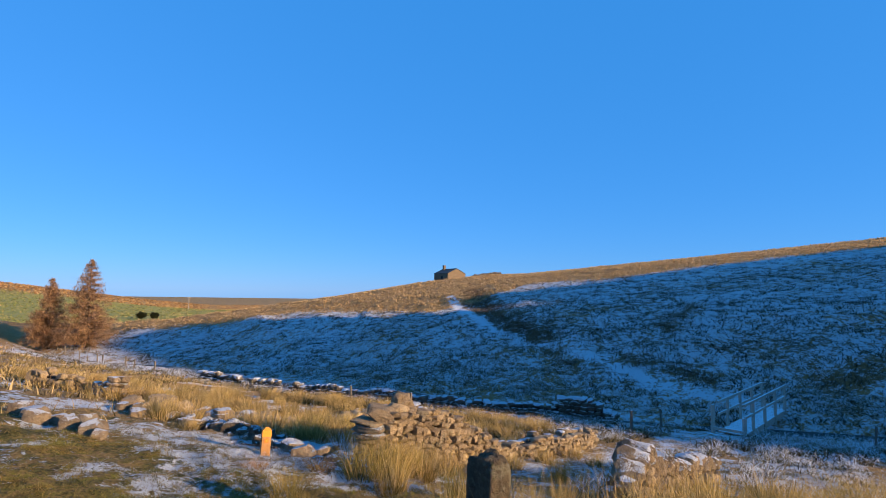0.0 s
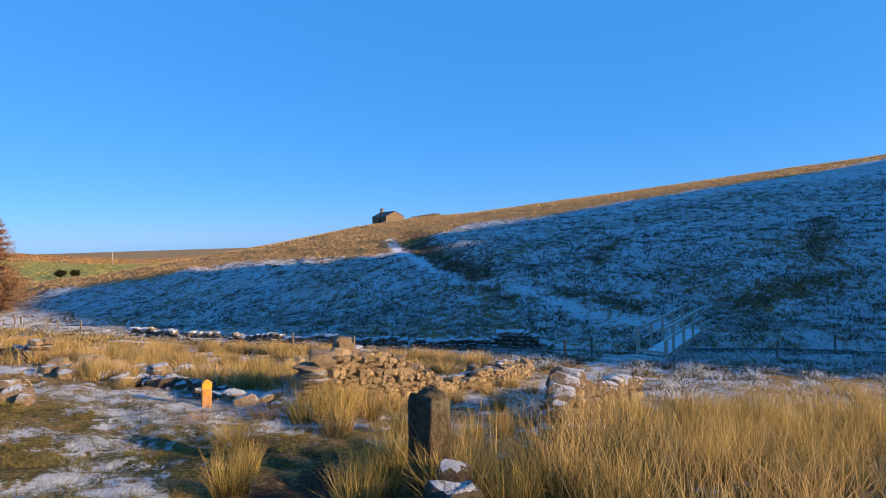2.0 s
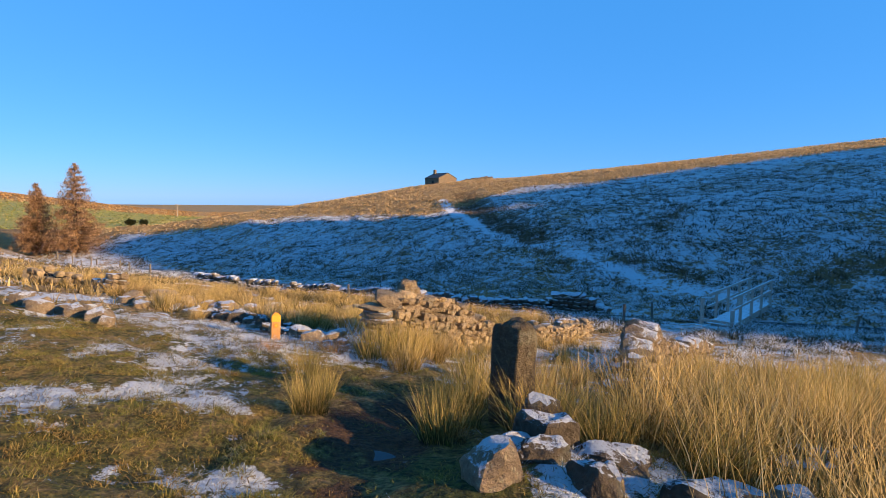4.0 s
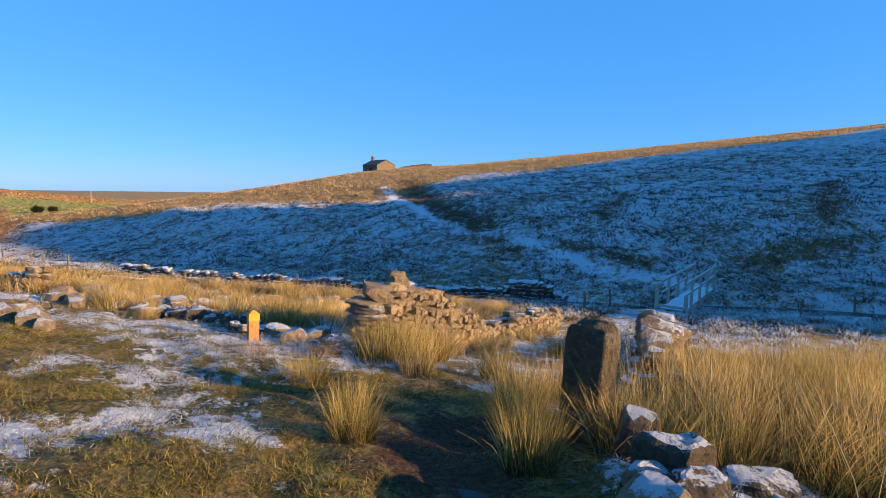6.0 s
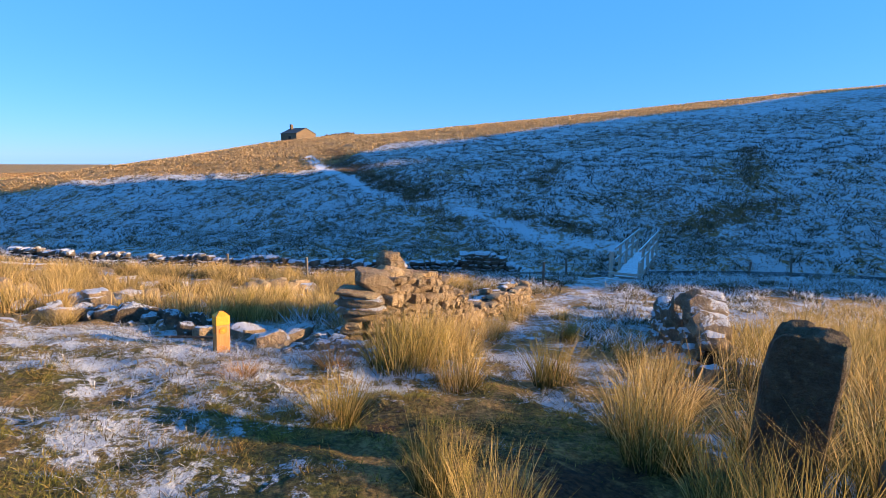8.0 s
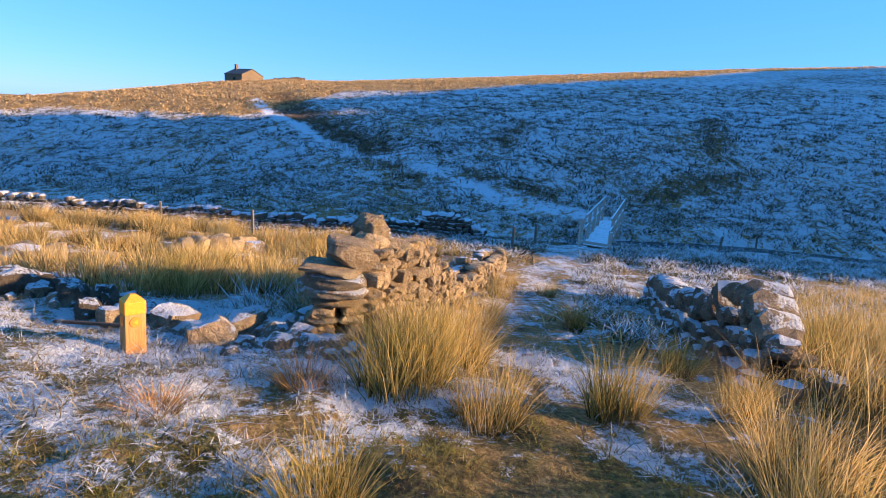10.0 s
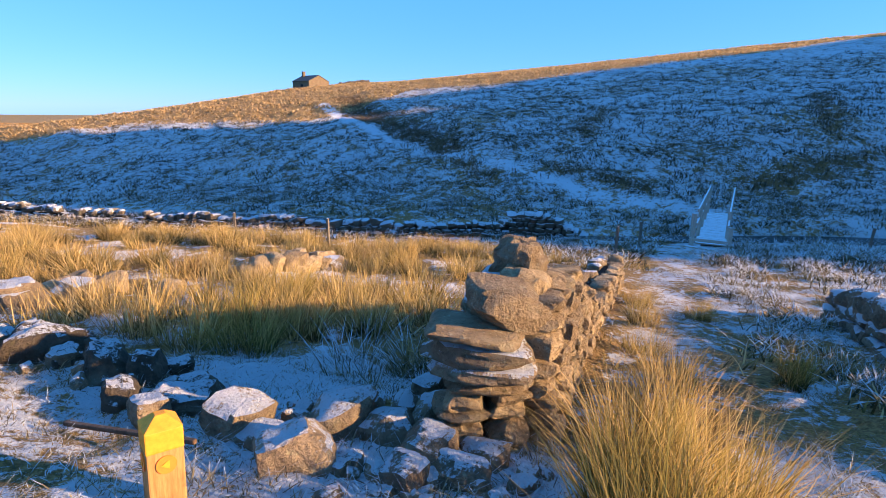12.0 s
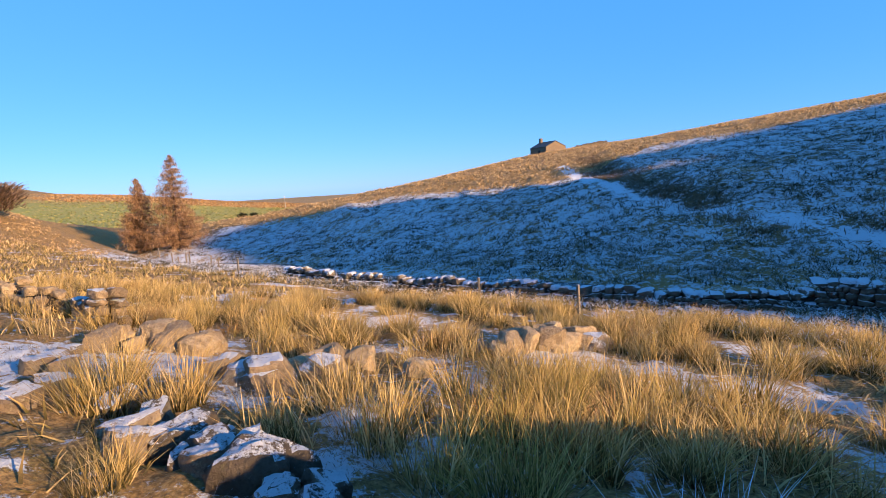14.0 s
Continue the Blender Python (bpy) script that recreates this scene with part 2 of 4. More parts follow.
def rocks(name, material, count=8, cuts=3, blocky=0.74, rough=0.10, seed=1):
    return [rock_mesh(name, seed * 100 + k, material, cuts, blocky, rough) for k in range(count)]


def put(name, me, parent, place, size, turn=(0, 0, 0), label=""):
    ob = new(name, me)
    ob.parent = parent
    ob.matrix_basis = pose(*place, *turn) @ Matrix.Diagonal((*size, 1))
    return tagged(ob, label)


def thing(name, x, y, z, rz, label, category, group="", kind=""):
    ob = new(name)
    ob.matrix_basis = pose(x, y, z, 0, 0, rz)
    return tagged(ob, label, category, group, kind)


def blades(name, base, high, lean, material, wide=0.006, segments=3, limp=0.5, seed=0):
    """Grass blades as tapered, bending ribbons. base: n x 3; high: n; lean: n x 2, the tip's sideways reach by its height."""
    rng = np.random.default_rng(seed)
    n, base = len(base), np.asarray(base, float)
    turn = rng.uniform(0, np.pi, n)
    side = np.stack([np.cos(turn), np.sin(turn), np.zeros(n)], 1) * (np.broadcast_to(wide, n) * rng.uniform(0.6, 1.3, n))[:, None]
    verts, rises = [], []
    for k in range(segments + 1):
        f = k / segments
        reach = lean * (f * (1 - limp) + f * f * limp)[..., None] if np.ndim(f) else lean * (f * (1 - limp) + f * f * limp)
        mid = base + np.concatenate([reach * high[:, None], (high * (f - 0.18 * f * f * np.hypot(lean[:, 0], lean[:, 1])))[:, None]], 1)
        if k < segments:
            verts += [mid - side * (1 - 0.8 * f), mid + side * (1 - 0.8 * f)]
            rises += [np.full(n, f)] * 2
        else:
            verts.append(mid)
            rises.append(np.full(n, 1.0))
    per = 2 * segments + 1
    allv = np.stack(verts, 1).reshape(-1, 3)
    allr = np.stack(rises, 1).reshape(-1)
    start = np.arange(n)[:, None] * per
    quads = np.concatenate([start + np.array([2 * k, 2 * k + 1, 2 * k + 3, 2 * k + 2]) for k in range(segments - 1)], 0) if segments > 1 else np.zeros((0, 4), int)
    tris = start + np.array([2 * segments - 2, 2 * segments - 1, 2 * segments])
    me = bpy.data.meshes.new(name)
    me.vertices.add(len(allv))
    me.vertices.foreach_set("co", allv.astype(np.float32).ravel())
    me.loops.add(quads.size + tris.size)
    me.loops.foreach_set("vertex_index", np.concatenate([quads.ravel(), tris.ravel()]).astype(np.int32))
    me.polygons.add(len(quads) + len(tris))
    starts = np.concatenate([np.arange(len(quads)) * 4, quads.size + np.arange(len(tris)) * 3])
    me.polygons.foreach_set("loop_start", starts.astype(np.int32))
    me.materials.append(material)
    me.attributes.new("rise", "FLOAT", "POINT").data.foreach_set("value", allr.astype(np.float32))
    me.polygons.foreach_set("use_smooth", np.ones(len(me.polygons), bool))
    me.update(calc_edges=True)
    me.validate()
    return me


# ---- the lie of the land ----
STREAM = (14.8, 25.4)          # a point on the stream, under the footbridge


def lattice(ix, iy, seed):
    """Pseudo-random numbers 0..1 on whole-number places."""
    n = (ix.astype(np.int64) * 374761393 + iy.astype(np.int64) * 668265263 + seed * 974634777) & 0x7FFFFFFF
    n = ((n ^ (n >> 13)) * 1274126177) & 0x7FFFFFFF
    return ((n ^ (n >> 16)) & 0xFFFF) / 65535.0


def value_noise(x, y, seed=0):
    """Smooth noise -1..1."""
    ix, iy = np.floor(x), np.floor(y)
    fx, fy = x - ix, y - iy
    fx, fy = fx * fx * (3 - 2 * fx), fy * fy * (3 - 2 * fy)
    a, b = lattice(ix, iy, seed), lattice(ix + 1, iy, seed)
    c, d = lattice(ix, iy + 1, seed), lattice(ix + 1, iy + 1, seed)
    return (a + (b - a) * fx) * (1 - fy) * 2 + (c + (d - c) * fx) * fy * 2 - 1


def fbm(x, y, size, seed=0, octaves=3):
    total = 0
    for k in range(octaves):
        total = total + value_noise(x / size * 2**k + 17.3 * k, y / size * 2**k - 9.1 * k, seed + k) / 2**k
    return total / 1.75


def step(a, b, v):
    k = np.clip((v - a) / (b - a), 0, 1)
    return k * k * (3 - 2 * k)


def across(x, y):
    """Distance from the stream, positive beyond it."""
    return (x - STREAM[0]) * 0.5 + (y - STREAM[1]) * 0.866


def along(x, y):
    """Distance down the stream from the footbridge."""
    return -(x - STREAM[0]) * 0.866 + (y - STREAM[1]) * 0.5


def bend(u):
    """The stream's wandering from its line."""
    return 0.9 * np.sin(u / 4.3) + 0.6 * np.sin(u / 9.7)


# the footpath from the gateway over the bridge and up to the hut
TRACK = [(0.3, 7.0), (2.6, 11.0), (6.0, 16.0), (10.3, 20.6), (12.6, 22.5), (17.5, 27.9), (16.7, 29.4), (15.0, 31.0), (13.8, 33.1),
         (12.1, 35.9), (10.5, 38.7), (6.9, 44.4), (4.5, 48.2), (2.4, 54.5), (0.6, 72.0), (1.2, 90.0), (2.0, 124.0)]
# the dark cut beside its upper part, and the brown brush along its lower part and on the slope
GULLY = [(4.0, 80.0), (4.4, 62.0), (5.1, 53.8), (6.5, 47.6), (8.2, 44.2)]
BRUSH = [[(13.2, 37.0), (16.4, 32.8)], [(17.4, 41.0), (21.2, 45.4)], [(8.6, 41.0), (9.4, 37.6)], [(22.5, 30.5), (29.0, 29.5)], [(30.0, 33.0), (36.0, 40.0)]]


def from_line(x, y, line):
    best = np.full(np.shape(x), 1e9)
    for (ax, ay), (bx, by) in zip(line, line[1:]):
        dx, dy = bx - ax, by - ay
        k = np.clip(((x - ax) * dx + (y - ay) * dy) / (dx * dx + dy * dy), 0, 1)
        best = np.minimum(best, np.hypot(x - ax - k * dx, y - ay - k * dy))
    return best


def height(x, y):
    """The ground's height at places x, y (arrays or numbers)."""
    x, y = np.asarray(x, float), np.asarray(y, float)
    s, u = across(x, y), along(x, y)
    bank = -0.022 * np.clip(u, -60, 140)
    # near side: a bank that falls towards the stream
    near = np.interp(s, [-260, -120, -60, -30, -25.8, -23.6, -20, -18, -14, -9, -4.2, -2.2], [10, 7.5, 4.0, 1.1, 0.40, 0.0, -0.8, -1.22, -1.9, -2.5, -3.0, -3.3])
    near = near + np.where(s < -10, 0.35, 1.0) * bank * step(-24, -6, s)
    # far side: a steep foot that eases into a long shoulder
    rise = np.interp(s, [2, 4, 8, 14, 18, 26, 40, 60, 84, 110, 160, 400], [-0.5, 0.0, 1.2, 3.5, 4.8, 6.2, 8.7, 12.0, 14.6, 15.6, 14.0, 2.0])
    size = np.interp(u, [-200, -110, -60, -30, -12, 0, 25, 40, 47, 56, 62, 70, 79, 86, 110, 135], [1.1, 1.15, 1.2, 1.09, 1.01, 0.95, 0.84, 0.77, 0.75, 0.75, 0.69, 0.595, 0.44, 0.27, 0.0, 0.0])
    far = -3.05 + bank + np.minimum(rise * size, 15.0 + 0.02 * rise + 2.2 * step(-12, -45, u))
    z = near * (1 - step(-1.2, 1.2, s)) + far * step(-1.2, 1.2, s)
    z = z - 0.85 * np.exp(-(((s + bend(u)) / 1.15) ** 2)) * (1 - step(60, 120, u))
    # a heap beside the stone gatepost and the sunk, muddy way past it
    z = z + 0.20 * np.exp(-(((x - 1.25) / 0.55) ** 2) - ((y - 2.6) / 0.6) ** 2) - 0.10 * np.exp(-(((x - 0.05) / 0.5) ** 2) - ((y - 3.6) / 1.5) ** 2)
    # a gully beside the path up the far slope
    gully = from_line(x, y, GULLY)
    z = z - 0.35 * np.exp(-((gully / 1.9) ** 2))
    # the hummock on the near bank past the ruin, and the lit knoll down the valley
    z = z + 9.0 * np.exp(-(((x + 84) / 25) ** 2) - ((y - 58) / 26) ** 2)
    # distance: low fields, then the moor
    r, az = np.hypot(x, y - 3), np.degrees(np.arctan2(x, y - 3))
    top = np.interp(az, [-180, -100, -60, -49, -40, -34, -29, -24, -10, 30, 70, 120, 180], [14, 16, 14, 1.13, 0.39, -0.44, -1.1, -1.57, -1.6, 1, 2, 14, 14])
    top = np.clip(top, -3, 2)
    moor = np.interp(r, [120, 170, 260, 380, 470, 600, 1600], [-6.5, -8.6, -8.0, -5.5, -3.0, -10, -90]) + (np.tan(np.radians(top)) * 470 + 5.0) * step(150, 470, r) * (1 - step(480, 900, r))
    west = step(-8, -34, az) * step(118, 165, r)
    east = step(200, 420, r)
    z = z * (1 - np.maximum(west, east)) + moor * np.maximum(west, east)
    # the hill up the valley that keeps the low sun off the far slope
    d, w = 0.8829 * x - 0.4695 * y, 0.4695 * x + 0.8829 * y
    hill = np.interp(w, [-60, 5, 14, 18, 20, 21.5, 23, 25, 26.5, 29, 33, 36, 41, 45, 48, 50, 52, 53.5, 56, 59, 64, 70, 74, 78, 80, 85, 90, 105, 115, 135],
                     [2, 6, 12.5, 16, 17.8, 19.4, 22.8, 25.3, 26.6, 27.3, 29.2, 34, 35.6, 35.6, 33.8, 30, 28.6, 28.4, 29.8, 31.6, 32, 30.6, 31, 30.4, 30.5, 29.4, 27.5, 27.3, 18, -25])
    hill = -25 + (hill + 25) * step(45, 100, d) * (1 - step(170, 420, d))
    z = np.maximum(z, hill)
    # hummocks and tussocks
    d = np.hypot(x + 1, y - 8)
    lumps = 0.075 * fbm(x, y, 0.8, 3) + 0.085 * fbm(x, y, 0.36, 5) * (1 - step(14, 26, d))
    lumps = lumps + step(2, 8, s) * (0.34 * fbm(x, y, 2.2, 8) * (1 - 0.8 * step(30, 48, s)) + 0.5 * fbm(x, y, 11, 11) * (1 - step(20, 45, s))) * (1 - step(200, 400, d))
    lumps = lumps + 0.10 * fbm(x, y, 3.1, 14) * step(9, 16, d)
    return z + lumps * (1 - 0.6 * np.exp(-((from_line(x, y, TRACK[:6]) / 0.6) ** 2)))


def gz(x, y):
    return float(height(np.array([x]), np.array([y]))[0])

# ---- ground ----
def spread(fine, mid, far, edge):
    """Coordinates that lie close together in the near stretch and wide apart far off."""
    lo, hi, d = fine
    c = list(np.arange(lo, hi, d))
    for (a, b, e) in (mid, far):
        c = list(np.arange(lo - e, a, -e))[::-1] + c + list(np.arange(hi + e, b, e))
        lo, hi, d = a, b, e
    for way in (-1, 1):
        p, e = (c[0] if way < 0 else c[-1]), d
        out = []
        while abs(p) < edge:
            e *= 1.16
            p += way * e
            out.append(p)
        c = out[::-1] + c if way < 0 else c + out
    return np.array(c)


def build_ground():
    xs = spread((-9.5, 8.0, 0.11), (-42, 48, 0.45), (-110, 110, 1.6), 1500)
    ys = spread((-3.0, 16.0, 0.11), (-8, 72, 0.45), (-30, 150, 1.6), 1500)
    X, Y = np.meshgrid(xs, ys)
    Z = height(X, Y)
    ny, nx = X.shape
    k = np.arange(nx * ny).reshape(ny, nx)
    quads = np.stack([k[:-1, :-1], k[:-1, 1:], k[1:, 1:], k[1:, :-1]], -1).reshape(-1, 4)
    me = bpy.data.meshes.new("ground")
    me.vertices.add(nx * ny)
    me.vertices.foreach_set("co", np.stack([X, Y, Z], -1).astype(np.float32).ravel())
    me.loops.add(quads.size)
    me.loops.foreach_set("vertex_index", quads.astype(np.int32).ravel())
    me.polygons.add(len(quads))
    me.polygons.foreach_set("loop_start", (np.arange(len(quads)) * 4).astype(np.int32))
    me.polygons.foreach_set("use_smooth", np.ones(len(quads), bool))
    me.materials.append(MOOR)
    s, u, d = across(X, Y), along(X, Y), from_line(X, Y, TRACK)
    r = np.hypot(X, Y - 3)
    crest = step(0, 1, (height_rise(s, u)))
    frost = frost_at(X, Y)
    green = step(-20, -26, s) * 0.5 - 0.7 * step(0, 5, s) + 0.1 * fbm(X, Y, 3, 21)
    # mud on the path; on the near bank also painted shade between tufts
    earth_shade = 0.16 * step(-22, -19, s) * (s < -6) + 0.55 * np.exp(-(((X - 0.05) / 0.7) ** 2) - ((Y - 3.9) / 1.8) ** 2) + 0.32 * fbm(X, Y, 0.9, 31) * step(-18, -24, s)
    gully = from_line(X, Y, GULLY)
    # heath also paints shade: it darkens the slope and stops at the sun line
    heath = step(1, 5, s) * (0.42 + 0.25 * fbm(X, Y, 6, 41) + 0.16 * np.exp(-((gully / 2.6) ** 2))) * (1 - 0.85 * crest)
    field = step(125, 190, r) * step(-12, -20, np.degrees(np.arctan2(X, Y - 3))) * (1 - step(330, 420, r + 30 * fbm(X, Y, 90, 51)))
    for name, v in (("frost", frost), ("tuft", 0.9 + 0.1 * step(-8, 2, s) * (1 - 0.35 * np.exp(-((d / 1.0) ** 2)))), ("green", green), ("earth_shade", earth_shade), ("heath", heath), ("field", field), ("cover", 0.93 - 0.10 * step(-8, 0, s) * (1 - np.exp(-((d / 1.4) ** 2))))):
        me.attributes.new(name, "FLOAT", "POINT").data.foreach_set("value", v.astype(np.float32).ravel())
    me.update(calc_edges=True)
    tagged(new("ground", me), "frosted moorland ground of rough grass and turf", "ground", kind="structure")


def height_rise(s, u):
    """0 on the shaded slope, 1 on the sunlit crest of the far hill; the split follows the sun line."""
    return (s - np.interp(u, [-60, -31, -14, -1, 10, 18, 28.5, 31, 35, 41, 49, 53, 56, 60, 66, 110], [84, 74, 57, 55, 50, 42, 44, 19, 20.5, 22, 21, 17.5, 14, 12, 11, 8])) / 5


def frost_at(x, y):
    """How much rime lies on the ground."""
    s, u = across(x, y), along(x, y)
    far = step(-11, -5, s) * (0.455 - 0.03 * np.exp(-((s - 1) / 6.0) ** 2) + 0.10 * fbm(x, y, 1.5, 61) + 0.13 * fbm(x, y, 7, 63)) * (1 - step(0, 1, height_rise(s, u))) * (1 - step(64, 80, u))
    path = np.interp(s, [-10, 2, 6, 30], [0.44, 0.48, 0.60, 0.56]) * (1 + 0.35 * fbm(x, y, 1.0, 65)) * np.exp(-((from_line(x, y, TRACK[1:15]) / np.interp(s, [-24, 0, 30], [1.25, 0.8, 0.95])) ** 2)) * (1 - step(36, 60, s))
    lane = (0.50 + 0.2 * fbm(x, y, 0.8, 77)) * np.exp(-(((x + 4.4) / 3.4) ** 2) - ((y - 9.2) / 1.6) ** 2) + 0.5 * np.exp(-(((x + 1.0) / 1.5) ** 2) - ((y - 8.3) / 0.8) ** 2)
    lane = lane + 0.55 * np.exp(-(((x + 8.5) / 3.5) ** 2) - ((y - 13.2) / 1.6) ** 2) + 0.56 * np.exp(-(((x + 1.6) / 1.7) ** 2) - ((y - 10.4) / 0.8) ** 2)
    spots = 0.25 + 0.46 * fbm(x, y, 0.75, 71) + 0.45 * np.exp(-(((x - 1.25) / 0.6) ** 2) - ((y - 2.6) / 0.65) ** 2) - 0.6 * np.exp(-((x / 0.7) ** 2) - ((y - 4.2) / 1.7) ** 2)
    gully = from_line(x, y, GULLY)
    far = far * (1 - 0.35 * np.exp(-((gully / 1.8) ** 2)))
    for line in BRUSH:
        far = far * (1 - 0.3 * np.exp(-((from_line(x, y, line) / 1.0) ** 2)))
    near = spots * step(60, 30, np.abs(s)) * step(-4, -12, s) * (1 - 0.25 * step(-21, -18, s))
    verge = 0.40 * step(0.6, 2.2, x - 0.55 * (y - 7)) * step(-19, -16, s) * (s < 0) + 0.37 * step(5.2, 7.2, y - 0.3 * x) * step(-4.5, -2.2, x) * step(-19, -22, s)
    verge = verge + 0.30 * fbm(x, y, 0.7, 75) * (verge > 0.05) + (0.20 + 0.85 * fbm(x, y, 1.7, 79)) * step(-22.5, -20, s) * step(-6, -9, s) * step(4, 2, x) * step(-18, -12, x) * (verge <= 0.05)
    return np.maximum(np.maximum(np.maximum(far, path), np.maximum(lane, near)), verge)


build_ground()


def build_stream():
    us = np.linspace(-70, 95, 120)
    verts, faces = [], []
    for k, u in enumerate(us):
        off = -float(bend(u))
        cx, cy = STREAM[0] - 0.866 * u + 0.5 * off, STREAM[1] + 0.5 * u + 0.866 * off
        for w in (-0.8, 0.8):
            verts.append((cx + 0.5 * w, cy + 0.866 * w, -3.68 - 0.022 * min(max(u, -60), 140)))
        if k:
            faces.append((2 * k - 2, 2 * k, 2 * k + 1, 2 * k - 1))
    tagged(new("water", mesh_from("water", verts, faces, WATER)), "dark water of a narrow moorland stream", "stream", kind="structure")


build_stream()


# ---- footbridge ----
def build_bridge():
    deck = -2.98
    d, w = Vector((0.68, 0.733, 0)), Vector((0.733, -0.68, 0))
    a = Vector((12.35, 22.7, deck))
    b = thing("footbridge", a.x, a.y, deck, 0, "weathered timber footbridge with post-and-rail sides, frosted deck", "footbridge")
    long, wide = 7.2, 0.98
    at = lambda f, side, h: d * f + w * side + Vector((0, 0, h))
    for side in (0.1, wide - 0.1):
        part("bearer", beam(at(-0.2, side, -0.22), at(long + 0.2, side, -0.22), 0.18, 0.24), TIMBER, b)
    n = 44
    plank = None
    for k in range(n):
        c = at((k + 0.5) * long / n, wide / 2, -0.05)
        if plank is None:
            plank = box(bmesh.new(), (0.145, wide + 0.06, 0.05), Matrix.Identity(4), 0.006)
            me = bpy.data.meshes.new("plank")
            plank.to_mesh(me), plank.free()
            me.materials.append(TIMBER)
        put("plank", me, b, (c.x, c.y, c.z + random.uniform(-0.004, 0.004)), (1, 1, 1), (0, 0, math.degrees(math.atan2(d.y, d.x))))
    for side in (-0.02, wide + 0.02):
        for k in range(4):
            f = 1.3 + k * (long - 1.5) / 3
            part("post", beam(at(f, side, -0.45), at(f, side, 1.22), 0.10, 0.10), TIMBER, b)
        for h, t in ((1.18, 0.11), (0.66, 0.10)):
            off = -0.06 if side < 0.5 else 0.06
            part("rail", beam(at(0.0, side + off * 0.2, h), at(long + 0.1, side + off * 0.2, h), 0.06, t), TIMBER, b)
    for side in (-0.12, wide + 0.12):
        part("gatepost", beam(at(-0.35, side, -0.6), at(-0.35, side, 1.12 if side < 0.5 else 0.72), 0.13, 0.13), TIMBER, b)
    part("step", beam(at(-0.4, -0.2, 0.16), at(-0.4, wide + 0.2, 0.16), 0.05, 0.12), TIMBER, b)
    part("step", beam(at(-0.55, -0.3, -0.12), at(-0.55, wide + 0.1, -0.12), 0.24, 0.10), TIMBER, b)


build_bridge()


# ---- hut on the skyline ----
def build_hut():
    x0, y0, z0 = 2.0, 130.0, 4.9
    h = thing("stone_hut", x0, y0, z0, 37, "small stone moorland hut with a slate gable roof and chimney", "hut")
    half, long, eave, apex, low = 2.7, 5.6, 2.15, 3.35, -1.2
    bm = bmesh.new()
    front = [bm.verts.new(p) for p in ((-half, 0, low), (half, 0, low), (half, 0, eave), (0, 0, apex), (-half, 0, eave))]
    face = bm.faces.new(front)
    ext = bmesh.ops.extrude_face_region(bm, geom=[face])
    bmesh.ops.translate(bm, vec=(0, long, 0), verts=[v for v in ext["geom"] if isinstance(v, bmesh.types.BMVert)])
    bmesh.ops.recalc_face_normals(bm, faces=bm.faces[:])
    part("wall", bm, HUTSTONE, h)
    for side in (-1, 1):
        slope = math.degrees(math.atan2(apex - eave, half)) * side
        bm = box(bmesh.new(), (math.hypot(half, apex - eave) + 0.15, long + 0.2, 0.12), pose(side * half / 2, long / 2, (eave + apex) / 2 + 0.08, 0, slope, 0), 0.02)
        part("roof_slope", bm, SLATE, h)
    part("chimney", box(bmesh.new(), (0.6, 0.55, 1.3), pose(-0.35, long - 0.9, apex + 0.35), 0.04), HUTSTONE, h)
    part("door", box(bmesh.new(), (0.9, 0.06, 1.7), pose(-0.3, -0.012, 0.85), 0.01), HUTSTONE, h, "blocked doorway in pale stone")
    part("shutter", box(bmesh.new(), (0.06, 0.8, 0.8), pose(-half - 0.01, 2.4, 1.2), 0.01), DARK, h)
    low_wall = tagged(new("field_wall"), "low broken stone wall beside the hut", "wall")
    low_wall.location = (5.5, 128.5, gz(5.5, 128.5))
    pool = rocks("stone", HUTSTONE, 4, 1, 0.8, 0.1, 91)
    for k in range(22):
        x = k * 0.33
        z = gz(5.5 + x, 128.5 + x * 0.1) - low_wall.location.z
        put("stone", pool[k % 4], low_wall, (x, x * 0.1, z + 0.25), (0.5, 0.6, random.uniform(0.5, 1.0)), (0, 0, random.uniform(0, 90)))


build_hut()


